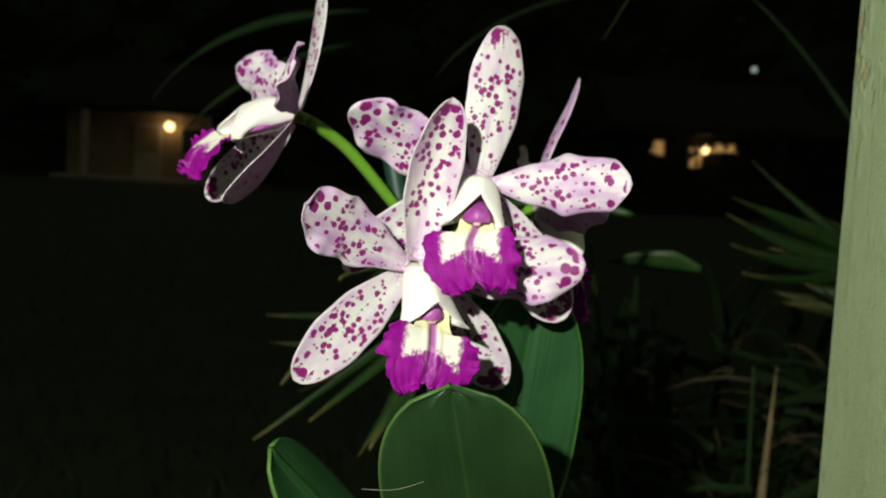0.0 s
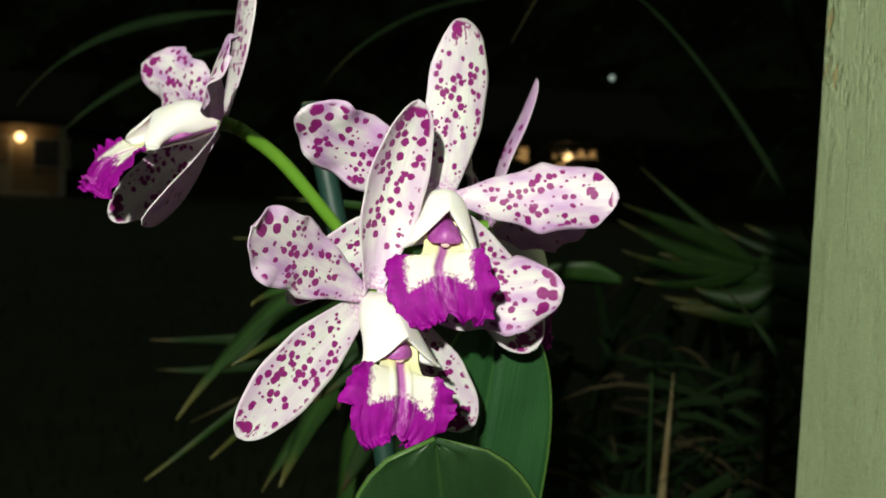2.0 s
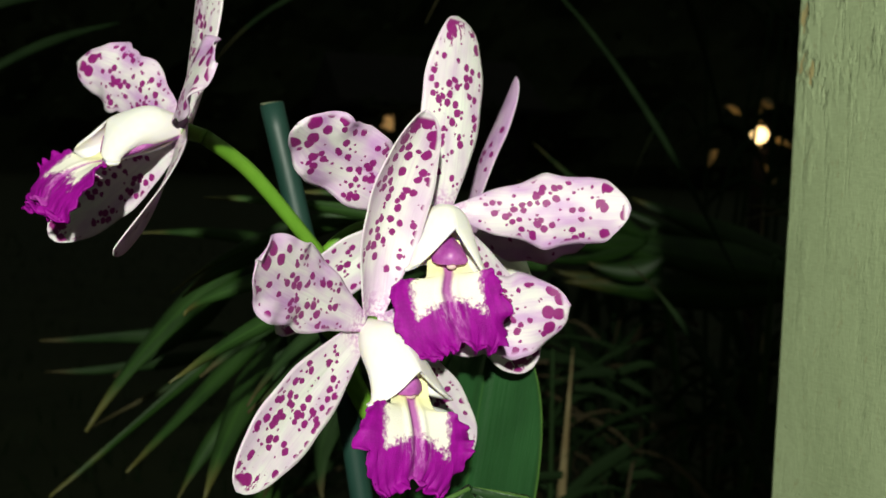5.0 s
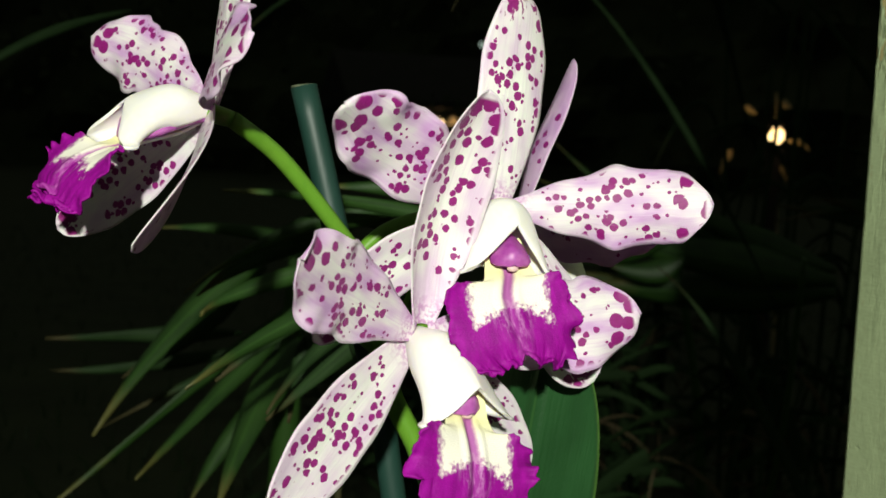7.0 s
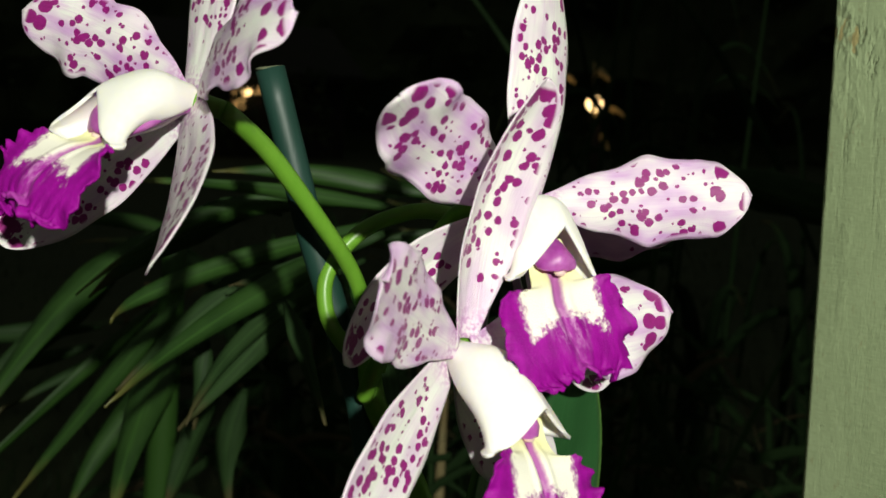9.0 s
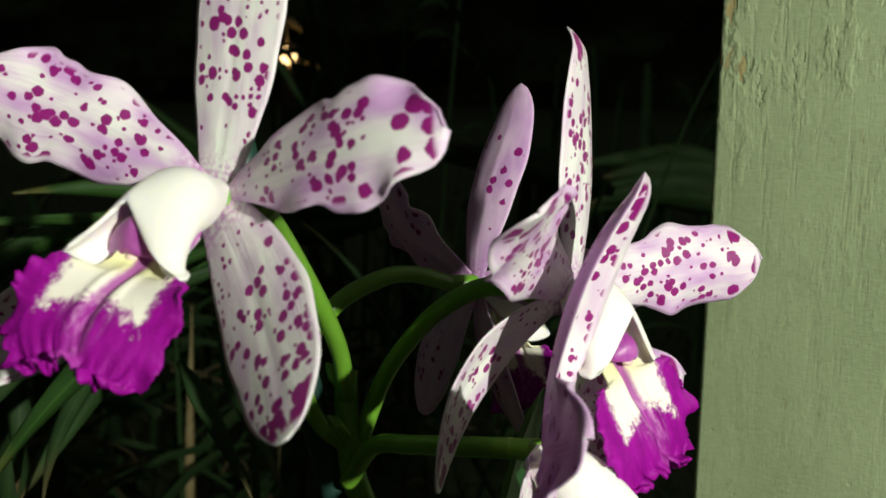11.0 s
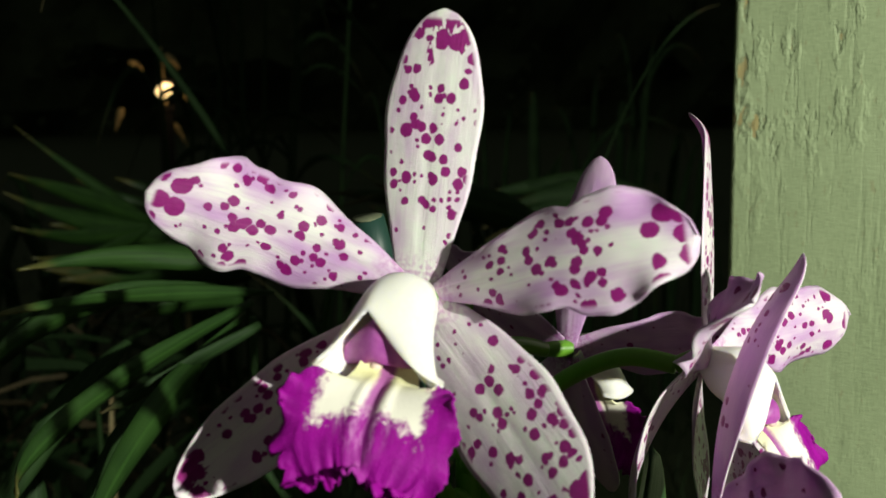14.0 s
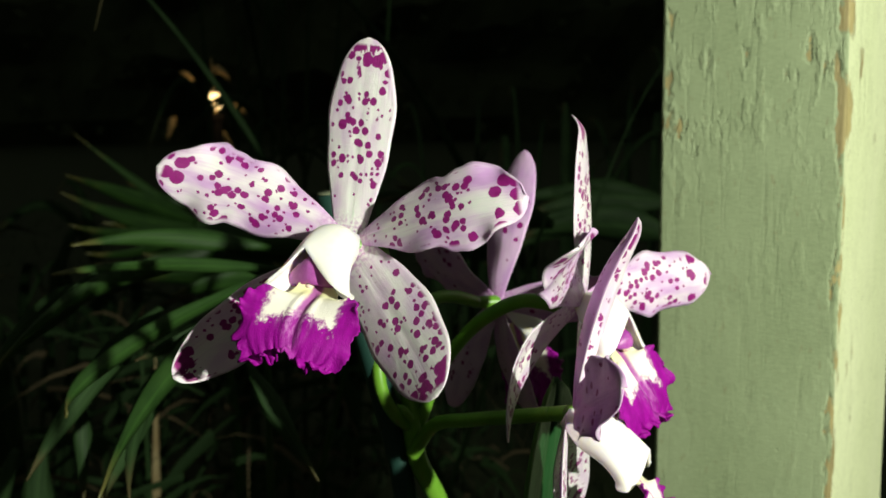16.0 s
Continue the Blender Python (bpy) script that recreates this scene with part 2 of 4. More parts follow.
SEPAL = petal_skin("sepal_front", 0.52, cap=1.0)
PETAL = petal_skin("petal_front", 0.88, 1.15)
BACK = petal_skin("petal_back", 1.0, 0.32, (0.74, 0.55, 0.71))
HOOD = plain("hood_white", (0.88, 0.87, 0.80), (0.84, 0.80, 0.78), 60, 0.45, 0.3, 0.15, 0.0004, sss=0.5)
LIP = lip_skin()
COLUMN = plain("column_purple", (0.27, 0.015, 0.25), (0.60, 0.20, 0.55), 150, 0.4, sss=0.4)
ANTHER = plain("anther_cream", (0.80, 0.66, 0.52), (0.72, 0.45, 0.50), 200, 0.4)
STALK = plain("stalk_green", (0.105, 0.27, 0.02), (0.17, 0.37, 0.035), 90, 0.35, 0.5, 0.15, 0.0004, (1, 1, 0.3), 0.1)
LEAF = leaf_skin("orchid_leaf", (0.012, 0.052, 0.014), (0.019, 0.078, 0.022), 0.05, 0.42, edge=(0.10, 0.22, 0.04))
# darker copy of the orchid leaf colour, for the lower front leaf
LEAF_SHADE = leaf_skin("dark_orchid_leaf", (0.011, 0.034, 0.009), (0.018, 0.050, 0.014), 0.05, 0.48, edge=(0.07, 0.15, 0.03))
STAKE = plain("stake_green", (0.008, 0.036, 0.026), (0.014, 0.050, 0.038), 60, 0.5, 0.5, 0.2, 0.0005, (1, 1, 0.2))
BARK = plain("stake_end", (0.16, 0.17, 0.10), (0.08, 0.10, 0.06), 300, 0.8)
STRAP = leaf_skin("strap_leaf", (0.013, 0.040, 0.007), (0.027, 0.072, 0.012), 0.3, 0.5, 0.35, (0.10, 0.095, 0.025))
# DUSK and DIM: strap leaf darkened in colour to imitate the unlit garden.
DUSK = leaf_skin("dusk_darkened_leaf", (0.008, 0.020, 0.006), (0.016, 0.035, 0.011), 0.3, 0.75, 0.35, (0.03, 0.025, 0.01), 0.12)
DIM = leaf_skin("shade_darkened_leaf", (0.013, 0.033, 0.009), (0.025, 0.055, 0.016), 0.3, 0.65, 0.35, (0.06, 0.05, 0.02), 0.2)
DRY = leaf_skin("dry_leaf", (0.30, 0.22, 0.10), (0.42, 0.34, 0.17), 0.3, 0.7, 0.5)
MULCH = leaf_skin("mulch", (0.050, 0.040, 0.022), (0.094, 0.074, 0.038), 0.3, 0.8, 0.5, None, 0.15)
SOIL = plain("soil_and_grass", (0.020, 0.027, 0.011), (0.034, 0.044, 0.018), 3.0, 0.9, 0.2, 0.6, 0.02)
WOODS = plain("far_foliage", (0.030, 0.040, 0.020), (0.054, 0.068, 0.034), 0.6, 0.9, 0.1)
GRASS = plain("grass", (0.008, 0.020, 0.004), (0.016, 0.034, 0.007), 5.0, 0.7, 0.3)
CLAY = plain("clay_pot", (0.30, 0.13, 0.07), (0.36, 0.17, 0.10), 20, 0.85, 0.2, 0.3, 0.001)
WALL = plain("house_wall", (0.24, 0.18, 0.11), (0.30, 0.23, 0.14), 1.5, 0.8, 0.2)
ROOF = plain("house_roof", (0.016, 0.016, 0.014), (0.024, 0.022, 0.020), 2.0, 0.9, 0.2)
TRIM = plain("house_trim", (0.34, 0.30, 0.24), (0.40, 0.36, 0.28), 2.0, 0.7, 0.2)
DARK = plain("window_glass", (0.02, 0.02, 0.022), (0.03, 0.03, 0.03), 2.0, 0.1, 0.5)


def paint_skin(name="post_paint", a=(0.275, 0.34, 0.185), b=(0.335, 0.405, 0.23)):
    """Old sage paint on a wooden post: brushed weave, short wrinkles and blisters, flaked patches down to ochre wood, a worn front corner."""
    m, n, k, bsdf = material(name)
    co = n.new("ShaderNodeTexCoord").outputs["Object"]
    xyz = n.new("ShaderNodeSeparateXYZ")
    k.new(co, xyz.inputs[0])
    grain = noisen(n, k, stretch(n, k, co, 190, 190, 15), 1.0, 5.0, 0.65)
    weave = noisen(n, k, stretch(n, k, co, 260, 260, 1500), 1.0, 2.0, 0.5)
    warp = noisen(n, k, stretch(n, k, co, 1500, 1500, 260), 1.0, 2.0, 0.5)
    big = noisen(n, k, stretch(n, k, co, 16, 16, 8), 1.0, 3.0)
    mottle = noisen(n, k, stretch(n, k, co, 70, 70, 38), 1.0, 5.0, 0.7)
    blister = noisen(n, k, stretch(n, k, co, 120, 120, 50), 1.0, 4.0, 0.6)
    flake = noisen(n, k, stretch(n, k, co, 85, 85, 34), 1.0, 5.0, 0.6)
    high = smooth(n, k, xyz.outputs[2], 0.72, 0.92)
    corner = mathn(n, k, "MULTIPLY", smooth(n, k, xyz.outputs[0], 0.0365, 0.0440), mathn(n, k, "SUBTRACT", 1.0, smooth(n, k, xyz.outputs[1], -0.066, -0.050)))
    lost = mathn(n, k, "ADD", flake, mathn(n, k, "MULTIPLY", mathn(n, k, "SUBTRACT", big, 0.5), 0.45))
    lost = mathn(n, k, "ADD", lost, mathn(n, k, "MULTIPLY", high, 0.11))
    lost = mathn(n, k, "ADD", lost, mathn(n, k, "MULTIPLY", corner, 0.17))
    bare = smooth(n, k, lost, 0.735, 0.760)
    col = mixn(n, k, smooth(n, k, big, 0.3, 0.7), a, b)
    col = mixn(n, k, mathn(n, k, "MULTIPLY", smooth(n, k, mottle, 0.48, 0.72), 0.35), col, tuple(c * 0.72 for c in a))
    col = mixn(n, k, mathn(n, k, "MULTIPLY", smooth(n, k, grain, 0.58, 0.78), 0.30), col, tuple(c * 0.75 for c in a))
    col = mixn(n, k, mathn(n, k, "MULTIPLY", smooth(n, k, mathn(n, k, "ADD", weave, mathn(n, k, "MULTIPLY", warp, 0.5)), 0.55, 1.0), 0.30), col, tuple(c * 1.35 for c in b))
    fleck = noisen(n, k, stretch(n, k, co, 420, 420, 150), 1.0, 3.0, 0.6)
    col = mixn(n, k, mathn(n, k, "MULTIPLY", smooth(n, k, fleck, 0.64, 0.72), 0.5), col, (0.26, 0.25, 0.13))
    # a dark line of lifted paint round each flake
    seam = mathn(n, k, "MULTIPLY", smooth(n, k, lost, 0.715, 0.735), mathn(n, k, "SUBTRACT", 1.0, bare))
    col = mixn(n, k, mathn(n, k, "MULTIPLY", seam, 0.4), col, (0.12, 0.12, 0.06))
    col = mixn(n, k, bare, col, mixn(n, k, smooth(n, k, grain, 0.4, 0.6), (0.46, 0.39, 0.17), (0.31, 0.26, 0.12)))
    k.new(col, bsdf.inputs["Base Color"])
    bsdf.inputs["Roughness"].default_value = 0.62
    bsdf.inputs["Specular IOR Level"].default_value = 0.3
    wrinkle = mathn(n, k, "MULTIPLY", smooth(n, k, grain, 0.50, 0.75), mathn(n, k, "ADD", mathn(n, k, "MULTIPLY", high, 0.6), 0.25))
    height = mathn(n, k, "ADD", mathn(n, k, "MULTIPLY", wrinkle, -0.6), mathn(n, k, "MULTIPLY", smooth(n, k, lost, 0.66, 0.755), -0.6))
    height = mathn(n, k, "ADD", height, mathn(n, k, "MULTIPLY", smooth(n, k, blister, 0.50, 0.72), mathn(n, k, "ADD", mathn(n, k, "MULTIPLY", high, 0.7), 0.15)))
    height = mathn(n, k, "ADD", height, mathn(n, k, "MULTIPLY", mathn(n, k, "ADD", weave, warp), 0.16))
    bump(n, k, bsdf, height, 0.7, 0.0011)
    return m


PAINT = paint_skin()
# Brighter copy of PAINT: lamplight on the post's front face put into colour.
LIT_PAINT = paint_skin("lit_post_paint", (0.60, 0.66, 0.38), (0.68, 0.73, 0.45))


# ---- mesh helpers ----
ORIGIN = Vector((0, 0, 0.75))


def mm(x, y, z):
    """A place near the flowers, in millimetres from the middle of the cluster."""
    return Vector((x, y, z)) / 1000 + ORIGIN


def mesh_object(name, verts, faces, mats, parent=None, label="", face_mat=None, uvs=None, flat=False):
    me = bpy.data.meshes.new(name)
    me.from_pydata([tuple(v) for v in verts], [], faces)
    for mat in mats:
        me.materials.append(mat)
    if face_mat is not None:
        me.polygons.foreach_set("material_index", face_mat)
    if not flat:
        me.polygons.foreach_set("use_smooth", [True] * len(me.polygons))
    for key, values in (uvs or {}).items():
        layer = me.uv_layers.new(name=key)
        flatuv = [c for loop in me.loops for c in values[loop.vertex_index]]
        layer.data.foreach_set("uv", flatuv)
    me.update()
    ob = new(name, me)
    if parent is not None:
        ob.parent = parent
        ob.matrix_parent_inverse = parent.matrix_basis.inverted()
    if label:
        ob["label"] = label
    return ob


def part(name, bm, material, parent, label=""):
    me = bpy.data.meshes.new(name)
    bm.to_mesh(me)
    bm.free()
    me.materials.append(material)
    ob = new(name, me)
    ob.parent = parent
    if parent is not None:
        ob.matrix_parent_inverse = parent.matrix_basis.inverted()
    if label:
        ob["label"] = label
    return ob


def sheet(name, surface, nu, nv, thick, mats, parent=None, label=""):
    """A thin closed sheet over surface(u, v) -> (point, (mm across, mm along)), u in -1..1, v in 0..1, with front and back skins."""
    P = [[None] * (nu + 1) for _ in range(nv + 1)]
    mmuv, rel = [], []
    for j in range(nv + 1):
        for i in range(nu + 1):
            u, v = -1 + 2 * i / nu, j / nv
            p, c, *own = surface(u, v)
            P[j][i] = p
            mmuv.append(c)
            rel.append(own[0] if own else (u, v))
    N = [[None] * (nu + 1) for _ in range(nv + 1)]
    for j in range(nv + 1):
        for i in range(nu + 1):
            a = P[j][min(i + 1, nu)] - P[j][max(i - 1, 0)]
            b = P[min(j + 1, nv)][i] - P[max(j - 1, 0)][i]
            c = a.cross(b)
            N[j][i] = c.normalized() if c.length > 1e-12 else Vector((0, 0, 1))
    count = (nu + 1) * (nv + 1)
    top = [P[j][i] + N[j][i] * thick / 2 for j in range(nv + 1) for i in range(nu + 1)]
    low = [P[j][i] - N[j][i] * thick / 2 for j in range(nv + 1) for i in range(nu + 1)]
    faces, fm = [], []
    for j in range(nv):
        for i in range(nu):
            a, b = j * (nu + 1) + i, (j + 1) * (nu + 1) + i
            faces.append((a, a + 1, b + 1, b))
            fm.append(0)
            faces.append((count + a, count + b, count + b + 1, count + a + 1))
            fm.append(1 if len(mats) > 1 else 0)
    ring = [j * (nu + 1) for j in range(nv + 1)] + [nv * (nu + 1) + i for i in range(1, nu + 1)]
    ring += [j * (nu + 1) + nu for j in range(nv - 1, -1, -1)] + [i for i in range(nu - 1, 0, -1)]
    for a, b in zip(ring, ring[1:] + ring[:1]):
        faces.append((a, b, count + b, count + a))
        fm.append(0)
    return mesh_object(name, top + low, faces, mats, parent, label, fm, {"mm": mmuv * 2, "rel": rel * 2})


def tube(name, points, radii, mat, parent=None, label="", sides=14, steps=8, rough=0.0):
    """A round stalk along a smooth curve through the points."""
    pts = [Vector(p) for p in points]
    line, rad = [], []
    for i in range(len(pts) - 1):
        p0, p1, p2, p3 = pts[max(i - 1, 0)], pts[i], pts[i + 1], pts[min(i + 2, len(pts) - 1)]
        for s in range(steps):
            t = s / steps
            line.append(0.5 * (2 * p1 + (p2 - p0) * t + (2 * p0 - 5 * p1 + 4 * p2 - p3) * t * t + (3 * p1 - p0 - 3 * p2 + p3) * t ** 3))
            rad.append(radii[i] * (1 - t) + radii[i + 1] * t)
    line.append(pts[-1])
    rad.append(radii[-1])
    verts, faces = [], []
    side = None
    for i, p in enumerate(line):
        d = (line[min(i + 1, len(line) - 1)] - line[max(i - 1, 0)]).normalized()
        if side is None:
            side = d.orthogonal().normalized()
        side = (side - d * side.dot(d)).normalized()
        other = d.cross(side)
        for s in range(sides):
            a = 2 * math.pi * s / sides
            r = rad[i] * (1 + rough * noise.noise(p * 300 + Vector((math.cos(a), math.sin(a), 0))))
            verts.append(p + side * math.cos(a) * r + other * math.sin(a) * r)
    for i in range(len(line) - 1):
        for s in range(sides):
            a, b = i * sides + s, i * sides + (s + 1) % sides
            faces.append((a, b, b + sides, a + sides))
    faces.append(tuple(range(sides - 1, -1, -1)))
    faces.append(tuple((len(line) - 1) * sides + s for s in range(sides)))
    return mesh_object(name, verts, faces, [mat], parent, label)


def box_bm(size, at, bevel=0.0, turn=0.0):
    bm = bmesh.new()
    bmesh.ops.create_cube(bm, size=1)
    bmesh.ops.scale(bm, vec=size, verts=bm.verts)
    if bevel:
        bmesh.ops.bevel(bm, geom=bm.edges[:], offset=bevel, segments=2, affect="EDGES", profile=0.7)
    bmesh.ops.rotate(bm, cent=(0, 0, 0), matrix=Matrix.Rotation(turn, 3, "Z"), verts=bm.verts)
    bmesh.ops.translate(bm, vec=at, verts=bm.verts)
    return bm


# ---- flower parts ----
def outline(v, widest, foot, point):
    if v < widest:
        return foot + (1 - foot) * math.sin(math.pi / 2 * v / widest) ** 1.15
    return max(0.0, 1 - ((v - widest) / (1 - widest)) ** point) ** 0.55


def tepal(name, parent, base, tip, side, width, bow=0.0, curl=0.0, cup=0.15, ruffle=0.0, waves=3.0, twist=0.0, lean=0.0, widest=0.55, foot=0.32, point=2.2, hook=0.0, seed=0, label=""):
    """A sepal or petal from base to tip (mm). side: the way across it; its front looks the flower's way. bow and curl (mm) bend it forwards, lean sideways."""
    base, tip, side = mm(*base), mm(*tip), Vector(side)
    axis = tip - base
    length = axis.length
    axis.normalize()
    side = (side - axis * side.dot(axis)).normalized()
    face = side.cross(axis).normalized()
    if face.dot(Vector(parent["facing"])) < 0:
        side, face = -side, -face
    rnd = random.Random(seed)
    ph = [rnd.uniform(0, 6.28) for _ in range(6)]

    def surface(u, v):
        w = width / 2000 * max(outline(v, widest, foot, point), 0.02)
        ang = radians(twist) * v
        s = side * math.cos(ang) + face * math.sin(ang)
        f = face * math.cos(ang) - side * math.sin(ang)
        p = base + axis * length * v + face * (bow * 4 * v * (1 - v) + curl * max(0.0, (v - 0.6) / 0.4) ** 2 + hook * max(0.0, (v - 0.88) / 0.12) ** 2) / 1000 + side * lean * 4 * v * (1 - v) / 1000
        env = min(1.0, v * 1.6) * abs(u) ** 2.2
        wave = ruffle / 1000 * env * math.sin(waves * 6.28 * v + ph[0 if u < 0 else 1] + 0.6 * math.sin(9 * v + ph[2]))
        wide = 1 + (0.075 * math.sin(waves * 6.28 * v + ph[3 if u < 0 else 4]) if ruffle else 0) * min(1.0, v * 2)
        wide += 0.022 * math.sin(21 * v + 3 * u + ph[5]) * min(1.0, v * 2)
        if ruffle:
            sg = 0 if u < 0 else 2
            wave += 0.0005 * env * math.sin(34 * v + ph[sg] + 1.5 * math.sin(8 * v + ph[3])) * ease(v, 0.3, 0.6)
            wide += (0.020 * math.sin(33 * v + ph[sg + 1]) + 0.012 * math.sin(57 * v + ph[sg]) * (1 + math.sin(11 * v + ph[4]))) * ease(v, 0.35, 0.6)
        groove = -0.35 / 1000 * math.exp(-(u / 0.10) ** 2) * math.sin(math.pi * min(1, v * 1.1))
        p = p + s * u * w * wide + f * (cup * w * (u * u - 0.3) + wave + groove)
        return p, (u * w * 1000, v * length * 1000)

    return sheet(name, surface, 20, 64, 0.0004, [PETAL if name == "petal" else SEPAL, BACK], parent, label)


def ease(x, lo, hi):
    x = min(1.0, max(0.0, (x - lo) / (hi - lo)))
    return x * x * (3 - 2 * x)


# front edge of a side lobe from the notch to its corner: u, way to the corner, outwards (mm), backwards (mm)
FLAP_EDGE = [(0.0, 0.0, 0.0, 0.0), (0.16, 0.24, 0.2, -0.6), (0.32, 0.56, 0.3, -1.2), (0.46, 0.84, -0.2, -1.2), (0.60, 1.0, 0.0, 0.0)]


def hood(parent, base, left, right, apex, neck, radius=7.4):
    """The white side lobes of the lip, rolled into a tube round the column. apex: the roof's front end; left, right: the front corners; neck: where they meet the lip (mm)."""
    base, left, right, apex, neck = mm(*base), mm(*left), mm(*right), mm(*apex), mm(*neck)
    mid = (left + right) / 2
    axis = mid.lerp(apex, 0.45) - base
    length = axis.length
    axis.normalize()
    up = apex - mid
    up = (up - axis * up.dot(axis)).normalized()
    side = (right - left)
    side = (side - axis * side.dot(axis) - up * side.dot(up)).normalized()

    def surface(u, v):
        a = abs(u)
        th = radians(150) * u
        s = v * 0.86
        r = (2.4 + (radius - 2.4) * ease(s, -0.08, 0.40)) / 1000
        ring = base + axis * length * s + side * math.sin(th) * r * 1.05 + up * (math.cos(th) * r - 0.0012 + 0.0022 * math.sin(math.pi * s))
        corner = left if u < 0 else right
        # the roof's front edge is a deep notch between two flaps with rounded lower corners
        cleft = apex - axis * 0.0045 + up * 0.0006
        out = side * (-1 if u < 0 else 1)
        if a < 0.60:
            k, o, back = through_points(FLAP_EDGE, a)
            front = cleft.lerp(corner, k) + out * o / 1000 - axis * back / 1000
        else:
            # from the rounded corner the edge turns down and inwards to the neck of the lip
            k = (a - 0.60) / 0.40
            foot = neck + out * 0.0042 - axis * 0.0020
            front = corner.lerp(foot, k) + out * 0.0016 * math.sin(math.pi * k) - axis * 0.0016 * math.sin(math.pi * k) - up * 0.0020 * math.sin(math.pi * k)
        f = ease(v, 0.30, 1.0)
        p = ring.lerp(front, f)
        # the flaps flare at the corners; the edge is faintly wavy
        p += (side * math.sin(th) + up * math.cos(th)) * (0.0013 * ease(v, 0.82, 1.0) * ease(a, 0.25, 0.8) + 0.0003 * math.sin(11 * u + 2) * v * v)
        return p, (u * 14, v * 28)

    return sheet("side_lobe", surface, 44, 28, 0.0009, [HOOD], parent, "white side lobes of the lip rolled into a tube")


def through_points(rows, v):
    """Smooth value at v along rows of (v, value...)."""
    for i in range(len(rows) - 1):
        if v <= rows[i + 1][0] or i == len(rows) - 2:
            a, b = rows[i], rows[i + 1]
            p, q = rows[max(i - 1, 0)], rows[min(i + 2, len(rows) - 1)]
            h = b[0] - a[0]
            x = min(1.0, max(0.0, (v - a[0]) / h))
            out = []
            for c in range(1, len(a)):
                ma = (b[c] - p[c]) / max(b[0] - p[0], 1e-6) * h
                mb = (q[c] - a[c]) / max(q[0] - a[0], 1e-6) * h
                out.append((2 * x ** 3 - 3 * x * x + 1) * a[c] + (x ** 3 - 2 * x * x + x) * ma + (3 * x * x - 2 * x ** 3) * b[c] + (x ** 3 - x * x) * mb)
            return out


# half outline of the lip: v, edge across (half widths), edge down (lengths), forward lift of the edge (mm)
LIP_EDGE = [(0.0, 0.30, -0.26, 2.0), (0.12, 0.34, -0.08, 1.0), (0.22, 0.43, 0.13, 0.8), (0.29, 0.56, 0.16, 2.6), (0.36, 0.74, 0.15, 3.4), (0.45, 0.92, 0.25, 2.8), (0.56, 1.02, 0.40, 1.4), (0.70, 0.98, 0.60, 0.2), (0.84, 0.84, 0.80, -1.2), (0.93, 0.69, 0.91, -1.8), (1.0, 0.52, 0.98, -2.4)]


